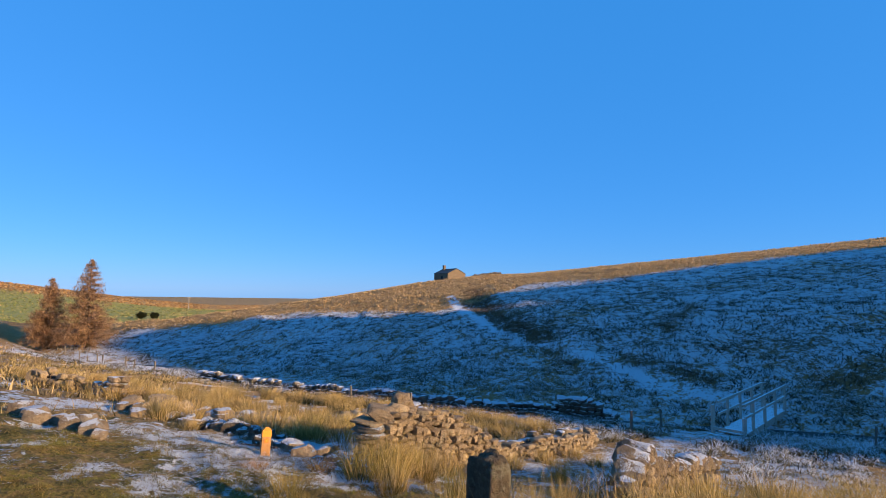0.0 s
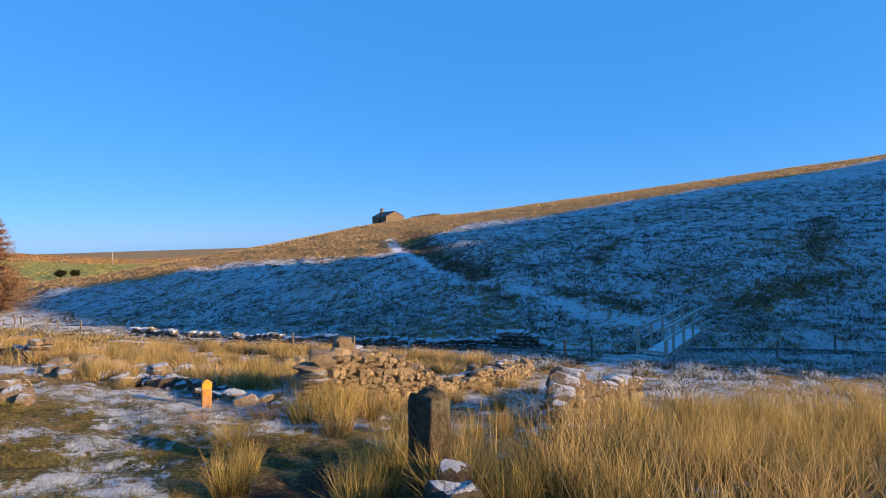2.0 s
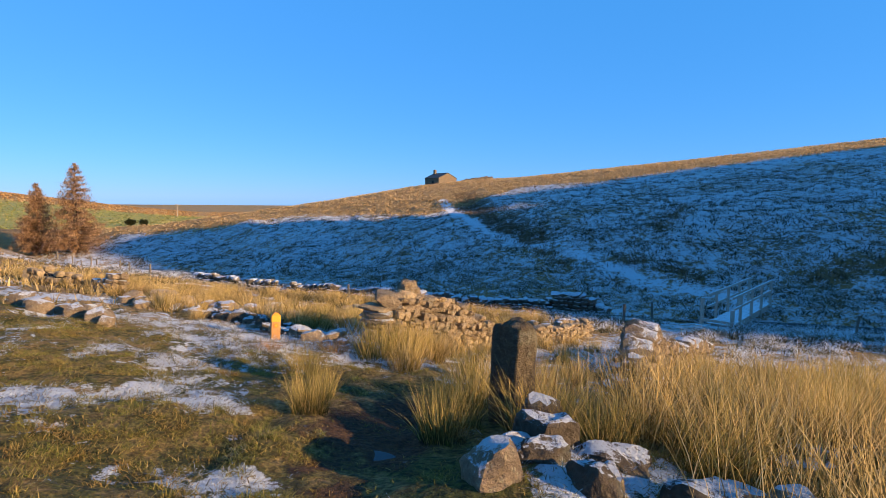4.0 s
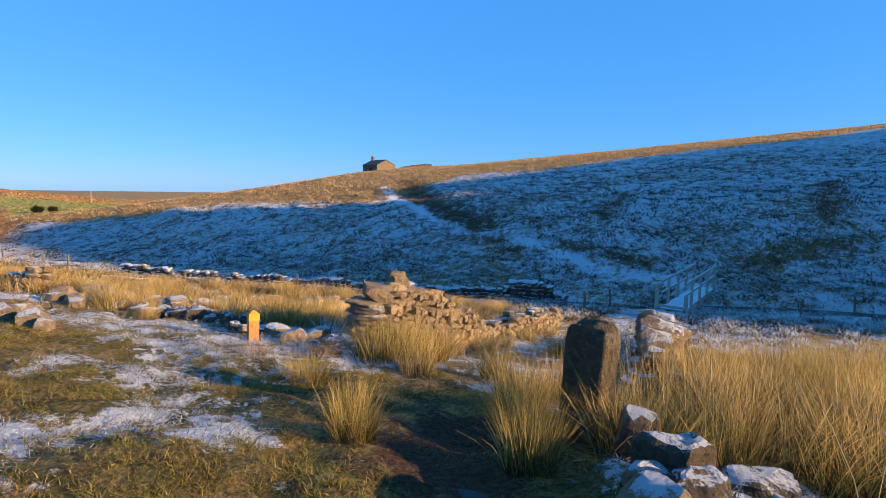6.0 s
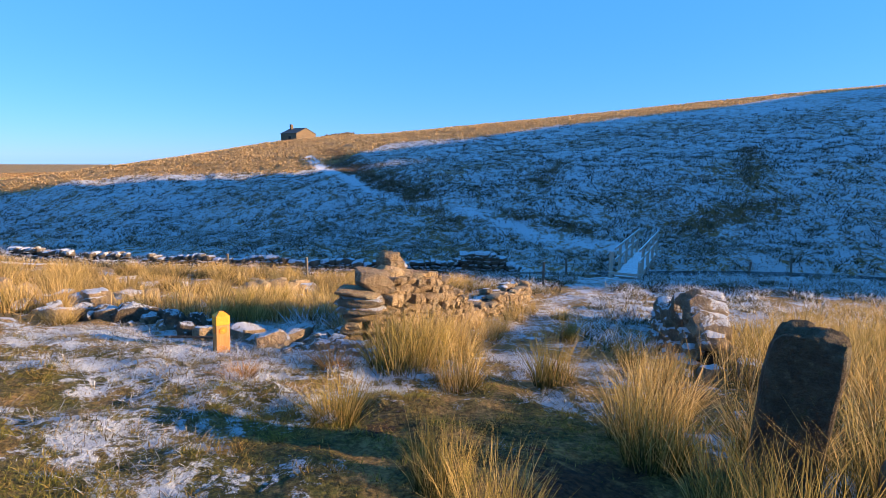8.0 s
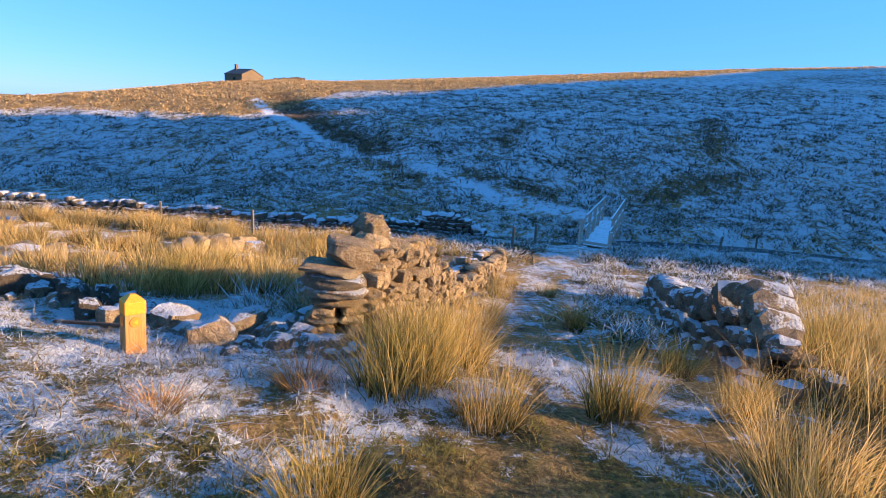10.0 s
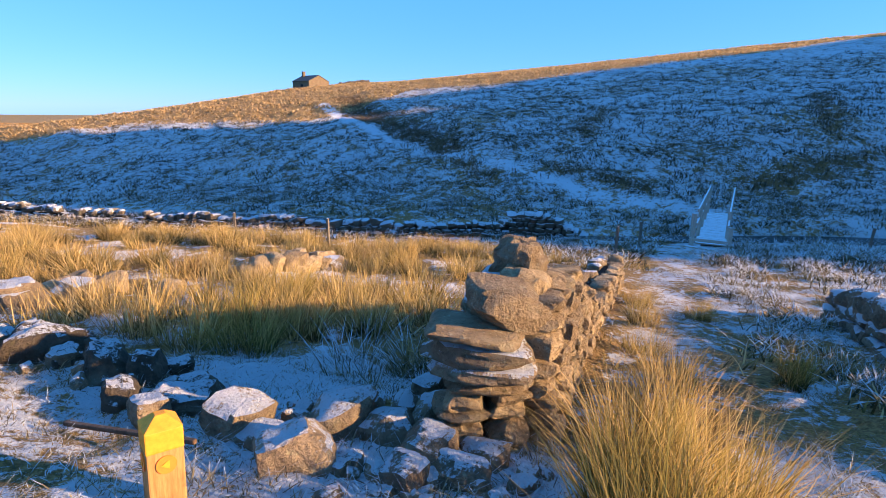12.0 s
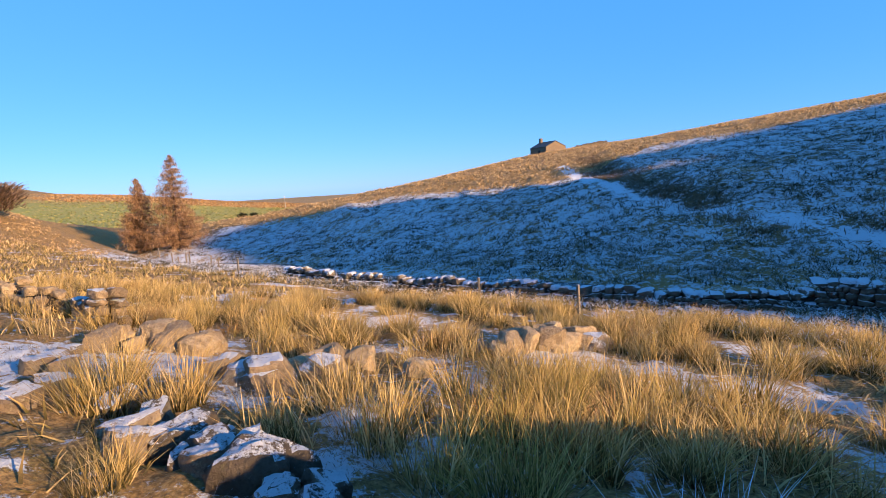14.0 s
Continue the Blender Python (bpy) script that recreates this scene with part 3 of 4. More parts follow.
# ---- dry-stone walls ----
def dry_wall(name, label, line, tall, thick, pool, seed, big=1.0, cope=None, cope_pool=None, core=DARK_EARTH, back_pool=None):
    """A dry-stone wall along a line of places; tall gives its height by the share of its length; courses of single stones on both faces."""
    rng = random.Random(seed)
    x0, y0 = line[0]
    z0 = gz(x0, y0)
    wall = thing(name, x0, y0, z0, 0, label, "stone wall")
    lengths = [math.dist(a, b) for a, b in zip(line, line[1:])]
    total = sum(lengths)

    def at(f):
        f = min(max(f, 0), total - 1e-6)
        for (a, b), n in zip(zip(line, line[1:]), lengths):
            if f <= n:
                k = f / n
                return a[0] + (b[0] - a[0]) * k, a[1] + (b[1] - a[1]) * k, math.degrees(math.atan2(b[1] - a[1], b[0] - a[0]))
            f -= n
        return (*line[-1], 0)

    verts, faces, n = [], [], max(4, int(total / 0.4))
    for k in range(n + 1):
        x, y, rz = at(0.08 + (total - 0.16) * k / n)
        sx, sy, hgt, g = -math.sin(radians(rz)), math.cos(radians(rz)), tall(k / n) * 0.86 - 0.05, gz(x, y) - z0
        for w, z in ((-0.30, g - 0.15), (0.30, g - 0.15), (0.20, g + hgt), (-0.20, g + hgt)):
            verts.append((x - x0 + sx * w * thick, y - y0 + sy * w * thick, z))
        if k:
            for j in range(4):
                p, q = 4 * (k - 1), 4 * k
                faces.append((p + j, p + (j + 1) % 4, q + (j + 1) % 4, q + j))
    faces += [(0, 3, 2, 1), tuple(4 * n + j for j in range(4))]
    part("hearting", mesh_from("hearting", verts, faces, core, False), None, wall)
    count = 0
    for face in (-1, 1):
        level = 0.0
        row = 0
        while level < 1.6:
            deep = rng.uniform(0.10, 0.17) * big
            f = rng.uniform(-0.05, 0.1)
            while f < total:
                wide = rng.uniform(0.12, 0.34) * big
                x, y, rz = at(f + wide / 2)
                top = tall((f + wide / 2) / total)
                if level + deep * 0.6 < top + rng.uniform(-0.06, 0.04):
                    batter = thick * (0.36 - 0.10 * level / max(top, 0.3)) + rng.uniform(-0.015, 0.035)
                    ox, oy = -math.sin(radians(rz)) * batter * face, math.cos(radians(rz)) * batter * face
                    put("stone", (back_pool if back_pool and face > 0 else pool)[rng.randrange(8)], wall,
                        (x - x0 + ox, y - y0 + oy, gz(x, y) - z0 + level + deep / 2 + rng.uniform(-0.015, 0.015)),
                        (wide * rng.uniform(0.9, 1.02), thick * rng.uniform(0.42, 0.6), deep * rng.uniform(0.88, 1.06)), (rng.uniform(-8, 8), rng.uniform(-9, 9), rz + rng.uniform(-12, 12)))
                    count += 1
                f += wide
            level += deep
            row += 1
    if cope:
        f = 0.0
        while f < total:
            wide = rng.uniform(*cope[0])
            x, y, rz = at(f + wide / 2)
            put("coping_stone", (cope_pool or pool)[rng.randrange(8)], wall, (x - x0, y - y0, gz(x, y) - z0 + tall(f / total) + cope[2] * 0.36),
                (wide * rng.uniform(0.85, 1.1), thick * rng.uniform(0.75, 1.1), cope[2] * rng.uniform(0.7, 1.25)), (rng.uniform(-8, 8), rng.uniform(cope[1] - 9, cope[1] + 9), rz + rng.uniform(-8, 8)))
            f += wide * rng.uniform(0.85, 1.15)
    return wall, (x0, y0, z0)


NEAR_POOL = rocks("stone", GRIT, 14, 4, 0.80, 0.11, 3)
HEAVY_POOL = rocks("stone", GRIT_RIMED, 10, 4, 0.6, 0.14, 13)
FROST_POOL = rocks("stone", GRIT_FROSTED, 12, 5, 0.95, 0.10, 5)
DARK_POOL = rocks("stone", GRIT_DARK, 8, 6, 0.9, 0.14, 7)
RUIN_POOL = rocks("stone", GRIT_DARK, 8, 2, 0.8, 0.12, 8)
RIME_POOL = rocks("stone", GRIT_WHITE, 8, 2, 0.6, 0.14, 9)


def build_pile():
    line = [(-0.48, 8.95), (1.05, 11.2), (2.4, 13.1), (4.7, 16.2), (5.4, 17.3)]
    tall = lambda k: float(np.interp(k * 10.2, [0, 0.6, 1.4, 2.1, 2.7, 3.3, 3.9, 5.0, 6.0, 8.0, 9.6, 10.2], [0.98, 1.12, 1.16, 1.08, 0.90, 0.68, 0.5, 0.4, 0.46, 0.5, 0.58, 0.45]))
    wall, (x0, y0, z0) = dry_wall("ruined_stone_wall", "ruined dry-stone wall of golden gritstone, tall stepped end", line, tall, 0.62, NEAR_POOL, 11, 1.0, back_pool=FROST_POOL)
    # the end stack of long through-stones
    rng = random.Random(4)
    z = -0.04
    for deep, wides, shift in ((0.12, (0.30, 0.24), 0.02), (0.13, (0.24, 0.32), 0.0), (0.10, (0.34, 0.26), -0.03), (0.12, (0.26, 0.30), 0.02)):
        f = shift - sum(wides) / 2 - 0.1
        for wide in wides:
            put("stone", NEAR_POOL[rng.randrange(14)], wall, (f + wide / 2, -0.06 - 0.16 * f + rng.uniform(-0.03, 0.03), z + deep / 2), (wide * 0.96, 0.42, deep * 1.05), (rng.uniform(-6, 6), rng.uniform(-6, 6), -14 + rng.uniform(-12, 12)))
            f += wide
        z += deep
    for deep, wide, shift in ((0.09, 0.60, -0.02), (0.10, 0.66, -0.06), (0.12, 0.70, -0.08), (0.10, 0.62, -0.10)):
        put("slab", (FROST_POOL if rng.random() < 0.5 else NEAR_POOL)[rng.randrange(12)], wall, (shift - 0.08, -0.02 + rng.uniform(-0.03, 0.03), z + deep / 2), (wide, 0.50, deep * 1.08), (rng.uniform(-3, 3), rng.uniform(-4, 4), -18 + rng.uniform(-6, 6)))
        z += deep
    put("capstone", rock_mesh("capstone", 61, GRIT, 7, 0.95, 0.09), wall, (0.03, 0.05, z + 0.08), (0.54, 0.46, 0.27), (4, 10, 8), "large squared capstone")
    put("capstone", rock_mesh("capstone", 58, GRIT, 9, 0.75, 0.20), wall, (0.36, 0.58, z + 0.20), (0.44, 0.40, 0.32), (-6, -6, 30), "rounded top boulder")
    put("capstone", NEAR_POOL[7], wall, (0.30, 0.38, z + 0.06), (0.42, 0.34, 0.30), (10, 24, 60))


build_pile()

dry_wall("lane_wall", "tumbled dry-stone wall with leaning frosted coping stones", [(3.4, 7.0), (4.25, 8.55), (5.5, 10.4), (7.3, 12.8)],
         lambda k: float(np.interp(k, [0, 0.05, 0.1, 0.16, 0.24, 0.5, 1], [0.34, 0.58, 0.84, 0.8, 0.5, 0.42, 0.36])), 0.5, NEAR_POOL, 21, 1.25, ((0.13, 0.27), 32, 0.34), HEAVY_POOL, back_pool=HEAVY_POOL)
rubble_near_lane = [(3.2, 6.75, 0.32), (3.55, 6.6, 0.3), (3.9, 6.9, 0.28), (3.1, 7.15, 0.26), (3.7, 7.6, 0.3), (4.4, 8.0, 0.34)]
dry_wall("stream_wall", "long low dry-stone wall beside the stream, rimed white", [(1.6, 26.6), (-3.2, 29.2), (-8.6, 32.0)],
         lambda k: 0.36 + 0.10 * math.sin(k * 19), 0.55, RUIN_POOL, 31, 1.7, ((0.3, 0.55), 6, 0.26), RIME_POOL)
dry_wall("stream_wall", "ruined end of a dry-stone wall, dark and rimed", [(8.6, 24.6), (6.6, 26.0), (4.4, 26.3), (1.6, 26.6)],
         lambda k: float(np.interp(k, [0, 0.08, 0.18, 0.34, 0.42, 1], [0.25, 0.62, 0.92, 0.85, 0.38, 0.32])), 0.6, RUIN_POOL, 33, 1.3, ((0.25, 0.45), 0, 0.2), RIME_POOL)
dry_wall("stream_wall", "low rimed dry-stone wall far down the stream", [(-9.8, 33.2), (-12.2, 34.2)], lambda k: 0.34, 0.55, RUIN_POOL, 35, 1.8, ((0.3, 0.55), 6, 0.26), RIME_POOL)
dry_wall("stream_wall", "low rimed dry-stone wall far down the stream", [(-13.0, 34.8), (-17.2, 38.0)], lambda k: 0.36, 0.55, RUIN_POOL, 37, 1.8, ((0.3, 0.55), 6, 0.26), RIME_POOL)


def rubble(name, label, places, pool, seed, up=0.26, group=""):
    """Loose stones, each one a thing."""
    rng = random.Random(seed)
    for x, y, size in places:
        me = pool[rng.randrange(len(pool))]
        ob = new(name, me)
        a, b, c = size * rng.uniform(0.9, 1.25), size * rng.uniform(0.7, 1.0), size * rng.uniform(0.6, 0.95)
        ob.matrix_basis = pose(x, y, gz(x, y) + c * up, rng.uniform(-14, 14), rng.uniform(-14, 14), rng.uniform(0, 180)) @ Matrix.Diagonal((a, b, c, 1))
        tagged(ob, label, "stone", group)


def row(a, b, n, size, wob=0.25, seed=0):
    rng = random.Random(seed)
    return [(a[0] + (b[0] - a[0]) * (k + 0.5) / n + rng.uniform(-wob, wob), a[1] + (b[1] - a[1]) * (k + 0.5) / n + rng.uniform(-wob, wob), size * rng.uniform(0.6, 1.3)) for k in range(n)]


rubble("stone", "frosted gritstone block lying by the waymark post", [(-2.12, 9.2, 0.44), (-1.95, 8.95, 0.30), (-1.77, 8.66, 0.35), (-1.5, 9.2, 0.42), (-1.2, 9.0, 0.39), (-0.88, 9.25, 0.35), (-1.2, 8.36, 0.25), (-0.9, 8.32, 0.29), (-0.68, 8.6, 0.25), (-1.0, 8.68, 0.35), (-0.72, 8.98, 0.30),
                                                                                     (-1.48, 8.62, 0.17), (-1.35, 8.5, 0.13), (-0.55, 8.3, 0.13), (-1.05, 9.35, 0.25), (-1.75, 9.0, 0.22), (-0.8, 8.05, 0.12), (-1.6, 8.3, 0.12), (-0.75, 9.75, 0.30)], FROST_POOL, 2, 0.2, group="tumbled stones by the post")
rubble("stone", "dark gritstone boulder half sunk in frosted grass", [(-3.2, 10.3, 0.46), (-2.9, 10.15, 0.34), (-3.75, 11.0, 0.4), (-2.5, 9.95, 0.34), (-2.55, 9.7, 0.36), (-2.95, 9.75, 0.34), (-4.75, 11.35, 0.5), (-3.95, 10.85, 0.44), (-4.3, 11.1, 0.36), (-3.4, 10.75, 0.3), (-5.2, 11.6, 0.36), (-3.6, 10.6, 0.24), (-4.5, 11.0, 0.26), (-3.05, 10.5, 0.22), (-2.7, 10.3, 0.2)], DARK_POOL, 3, 0.16, group="dark boulders")
rubble("stone", "frost-topped stone of a fallen wall", [(-5.2, 11.35, 0.36), (-4.98, 11.12, 0.36), (-2.7, 9.42, 0.3), (-5.2, 13.25, 0.42), (-5.85, 13.6, 0.5), (-5.5, 13.35, 0.36)] + row((-4.6, 11.2), (-3.3, 10.5), 6, 0.24, 0.2, 5) + row((-5.9, 11.6), (-8.4, 13.6), 8, 0.34, 0.35, 6), FROST_POOL, 6, group="fallen wall")
rubble("stone", "small frosted stone scattered among fallen blocks", row((-2.2, 9.5), (-0.7, 9.2), 16, 0.14, 0.35, 14) + row((-1.9, 8.5), (-0.6, 8.2), 14, 0.11, 0.25, 15) + row((-4.6, 11.3), (-2.6, 9.9), 18, 0.16, 0.35, 16), FROST_POOL, 16, 0.2, group="small stones")
rubble("stone", "sunlit gritstone block in a low ruined wall", row((-8.5, 14.9), (-7.0, 15.1), 11, 0.5, 0.25, 7) + row((-5.4, 14.4), (-4.7, 15.2), 10, 0.42, 0.25, 8) + row((-3.2, 17.2), (-1.1, 18.8), 24, 0.46, 0.3, 9) + [(-1.4, 18.75, 0.75), (-2.0, 18.6, 0.6), (-3.8, 14.85, 0.4)], NEAR_POOL, 7, group="ruined wall")
rubble("stone", "flat frosted stone slab on a rubble heap", [(-4.75, 14.0, 0.6), (-5.15, 13.4, 0.6), (-1.2, 18.4, 0.7)], FROST_POOL, 8)
dry_wall("low_ruin", "low ruined wall of stacked gritstone in sunlight", [(-13.6, 17.6), (-11.6, 16.9)], lambda k: 0.62 - 0.2 * k, 0.5, NEAR_POOL, 41, 1.3)
dry_wall("low_ruin", "stub of a ruined wall with an upright stone", [(-10.9, 16.9), (-9.9, 16.4)], lambda k: 0.45 + 0.3 * k, 0.5, FROST_POOL, 43, 1.3)
rubble("stone", "big squared gritstone block at the edge of the turf", [(-7.3, 9.5, 0.48), (-6.7, 9.3, 0.43), (-6.9, 9.0, 0.39), (-6.1, 8.8, 0.47), (-5.5, 8.5, 0.44), (-5.75, 9.05, 0.39), (-5.2, 8.25, 0.27), (-6.4, 9.65, 0.39), (-7.9, 9.9, 0.47)], rocks("stone", GRIT_FROSTED, 6, 5, 1.3, 0.06, 17), 19, 0.16, group="edge blocks")
rubble("stone", "brown gritstone block in a frosted heap beside the path", [(0.85, 2.35, 0.46), (1.05, 2.8, 0.2), (1.6, 2.4, 0.24), (2.45, 2.5, 0.42), (2.75, 2.35, 0.34)], FROST_POOL, 12, 0.08, group="stone heap")
rubble("stone", "dark stone half buried in a frosted heap", [(1.3, 2.95, 0.4), (1.2, 2.55, 0.34), (1.75, 2.8, 0.42), (2.15, 2.3, 0.4), (1.45, 2.2, 0.26)], DARK_POOL, 13, 0.08, group="stone heap")


rubble("stone", "frost-covered block fallen from the lane wall", rubble_near_lane, HEAVY_POOL, 14, group="lane wall stones")


def build_menhir():
    me = rock_mesh("stone_gatepost", 98, GATESTONE, 13, 1.1, 0.07, 1)
    ob = new("stone_gatepost", me)
    g = gz(1.2, 4.0)
    ob.matrix_basis = pose(1.2, 4.04, g + 0.32, 2, 4, -50) @ Matrix.Diagonal((0.38, 0.29, 1.32, 1))
    tagged(ob, "upright weathered stone gatepost, dark with lichen, in rushes", "standing stone")
    ob = new("boulder", rock_mesh("boulder", 79, GRIT_DARK, 4, 0.7, 0.12))
    ob.matrix_basis = pose(1.35, 3.45, gz(1.35, 3.45) + 0.12, 0, 8, 20) @ Matrix.Diagonal((0.42, 0.34, 0.5, 1))
    tagged(ob, "small dark boulder beside the stone gatepost", "stone")


build_menhir()


def build_post():
    g = gz(-2.33, 8.25) - 0.1
    p = thing("waymark_post", -2.33, 8.25, g, 24, "short square timber waymark post with a yellow-painted top", "waymark post")
    p.rotation_euler = (radians(-2), radians(3), radians(24))
    w = 0.15
    part("shaft", box(bmesh.new(), (w, w, 0.66), pose(0, 0, 0.12), 0.008), POSTWOOD, p)
    bm = box(bmesh.new(), (w + 0.004, w + 0.004, 0.10), pose(0, 0, 0.48), 0.006)
    part("painted_band", bm, YELLOW, p, "yellow-painted band")
    bm = bmesh.new()
    bmesh.ops.create_cone(bm, cap_ends=True, segments=4, radius1=(w + 0.004) * 0.7071, radius2=0.03, depth=0.05, matrix=pose(0, 0, 0.555, 0, 0, 45))
    part("painted_cap", bm, YELLOW, p, "yellow-painted chamfered top")
    for rz in (0, 90):
        m = pose(0, 0, 0, 0, 0, -rz)
        bm = bmesh.new()
        bmesh.ops.create_cone(bm, cap_ends=True, segments=24, radius1=0.042, radius2=0.042, depth=0.006, matrix=m @ pose(0, -w / 2 - 0.003, 0.37, 90))
        disc = part("waymark_disc", bm, ORANGE, p, "round orange waymark disc")
        bm = bmesh.new()
        bmesh.ops.create_cone(bm, cap_ends=True, segments=3, radius1=0.024, radius2=0.024, depth=0.006, matrix=m @ pose(0, -w / 2 - 0.006, 0.37, 90, 30))
        part("arrow", bm, YELLOW, disc, "yellow arrow mark")
    bm = beam((0, 0, 0), (0.85, -0.55, 0.10), 0.03, 0.03, 0.01)
    part("fallen_stick", bm, BARK)
    ob = bpy.data.objects["fallen_stick"]
    ob.location = (-3.15, 9.35, gz(-3.15, 9.35) + 0.06)
    tagged(ob, "weathered stick lying on frosted grass", "stick")


build_post()


# ---- rushes and grass ----
def tussock(name, material, count, tall, splay, seed, wide=0.006, spread_r=0.22, limp=0.55):
    rng = np.random.default_rng(seed)
    a, r = rng.uniform(0, 2 * np.pi, count), spread_r * np.sqrt(rng.uniform(0, 1, count))
    base = np.stack([r * np.cos(a), r * np.sin(a), np.full(count, -0.05)], 1)
    out = np.stack([np.cos(a), np.sin(a)], 1) * (r / spread_r)[:, None]
    lean = out * splay + rng.normal(0, 0.26, (count, 2))
    return blades(name, base, tall * rng.uniform(0.3, 1.15, count), lean, material, wide, 3, limp, seed)


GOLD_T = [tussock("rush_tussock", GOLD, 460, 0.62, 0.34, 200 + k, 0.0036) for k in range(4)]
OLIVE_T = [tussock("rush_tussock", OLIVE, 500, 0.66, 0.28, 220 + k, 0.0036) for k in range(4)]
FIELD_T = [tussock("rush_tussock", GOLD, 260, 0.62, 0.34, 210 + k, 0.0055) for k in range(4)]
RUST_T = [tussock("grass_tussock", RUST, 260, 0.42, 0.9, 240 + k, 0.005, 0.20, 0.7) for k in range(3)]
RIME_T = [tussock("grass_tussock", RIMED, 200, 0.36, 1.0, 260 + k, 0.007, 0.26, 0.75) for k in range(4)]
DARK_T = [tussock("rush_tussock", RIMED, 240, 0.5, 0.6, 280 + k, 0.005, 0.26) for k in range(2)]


def plant(pool, x, y, size, tall, label, group, rng, name):
    ob = new(name, pool[rng.randrange(len(pool))])
    ob.matrix_basis = pose(x, y, gz(x, y), 0, 0, rng.uniform(0, 360)) @ Matrix.Diagonal((size, size, tall, 1))
    tagged(ob, label, "grass tussock", group)


def build_tussocks():
    rng = random.Random(8)
    big = [(-0.45, 7.15, 1.25, 1.15, OLIVE_T), (-0.15, 7.6, 1.2, 1.15, OLIVE_T), (0.02, 6.6, 0.9, 0.95, GOLD_T), (0.35, 7.9, 1.1, 1.0, GOLD_T), (0.75, 8.7, 1.1, 1.0, GOLD_T),
           (1.05, 6.55, 0.9, 0.95, OLIVE_T), (-1.1, 7.25, 0.8, 0.8, RUST_T), (3.0, 9.9, 0.7, 0.75, OLIVE_T), (4.5, 13.0, 0.8, 0.75, GOLD_T), (1.95, 6.3, 0.6, 0.75, GOLD_T),
           (2.6, 7.5, 0.7, 0.8, OLIVE_T), (2.45, 6.6, 0.6, 0.7, GOLD_T), (1.5, 9.8, 1.0, 0.8, GOLD_T), (2.2, 11.2, 1.0, 0.8, GOLD_T), (3.2, 12.6, 1.0, 0.8, GOLD_T), (4.2, 14.2, 1.0, 0.8, GOLD_T),
           (-1.2, 10.5, 1.5, 0.95, DARK_T), (-0.6, 10.4, 1.3, 0.9, DARK_T), (0.05, 8.15, 1.1, 0.95, GOLD_T), (0.3, 8.55, 1.1, 0.95, GOLD_T), (-0.15, 7.85, 1.1, 1.0, OLIVE_T), (4.2, 10.2, 1.0, 0.8, DARK_T), (3.7, 9.4, 0.9, 0.7, DARK_T), (-0.72, 4.5, 0.65, 0.75, OLIVE_T), (-1.2, 5.8, 0.8, 0.6, OLIVE_T),
           (0.75, 4.6, 0.9, 0.9, OLIVE_T), (0.95, 5.0, 1.0, 1.0, GOLD_T), (1.5, 5.5, 1.1, 1.0, GOLD_T), (1.55, 4.4, 1.1, 1.0, GOLD_T), (0.7, 3.9, 0.8, 0.9, OLIVE_T), (0.55, 3.4, 0.8, 0.9, OLIVE_T),
           (-0.65, 3.85, 0.7, 0.7, OLIVE_T), (-2.0, 6.9, 0.6, 0.4, RUST_T), (-6.0, 11.9, 1.3, 1.1, GOLD_T), (-5.6, 12.3, 1.4, 1.1, GOLD_T), (-6.4, 12.5, 1.3, 1.0, GOLD_T), (-4.8, 10.6, 0.8, 0.6, GOLD_T)]
    big += [(x, y, 1.25, 0.95 + 0.12 * (k % 3), FIELD_T if k % 4 else OLIVE_T) for k, (x, y) in enumerate(((-2.3, 11.1), (-2.9, 11.4), (-3.5, 11.9), (-1.8, 12.0), (-2.6, 12.3), (-1.2, 12.9),
                                                                                                            (-3.5, 12.9), (-0.6, 13.5), (-2.0, 13.5), (-4.2, 12.8), (-3.0, 13.8), (0.2, 14.4)))]
    for x, y, size, tall, pool in big:
        plant(pool, x, y, size, tall, "tall clump of golden-green rushes" if pool is not RUST_T else "drooping clump of rust-coloured moor grass", "near tussocks", rng, "rush_tussock" if pool is not RUST_T else "grass_tussock")
    made = 0
    while made < 105:
        x, y = rng.uniform(1.4, 10.5), rng.uniform(-0.5, 9.0)
        if math.hypot(x - 1.2, y - 4.0) < 0.35 or (x < 2.1 and 1.6 < y < 3.3) or (abs(x - 3.9) < 0.9 and y > 6.4 and abs((y - 7.4) - (x - 3.4) * 1.45) < 0.9) or (y < 1.2 and x < 2.4):
            continue
        if x < 4.6 and y > 5.0 or x < 2.2 and y > 4.4:
            continue
        plant(FIELD_T if rng.random() < 0.55 else OLIVE_T, x, y, rng.uniform(0.9, 1.6), rng.uniform(0.8, 1.35), "tall clump of golden rushes in a dense stand", "rush bed", rng, "rush_tussock")
        made += 1
    made = 0
    while made < 130:
        x, y = rng.uniform(-16, 4.0), rng.uniform(10.4, 24)
        s = float(across(np.array(x), np.array(y)))
        lane = abs((y - 10.0) + (x + 3.8) * 0.72)
        if s > -8 or s < -22.5 or lane < 1.2 and x < -2 or float(from_line(np.array([x]), np.array([y]), TRACK)[0]) < 1.6 or math.hypot(x + 1, y - 10.5) < 1.3 or float(frost_at(np.array([x]), np.array([y]))[0]) > 0.3:
            continue
        if math.hypot(x + 5.0, y - 13.8) < 1.0 or abs((y - 8.95) - (x + 0.62) * 1.37) < 0.7:
            continue
        plant(FIELD_T if rng.random() < 0.85 else RUST_T, x, y, rng.uniform(1.0, 1.6), rng.uniform(0.7, 1.15), "clump of sunlit golden rushes", "field rushes", rng, "rush_tussock")
        made += 1


build_tussocks()


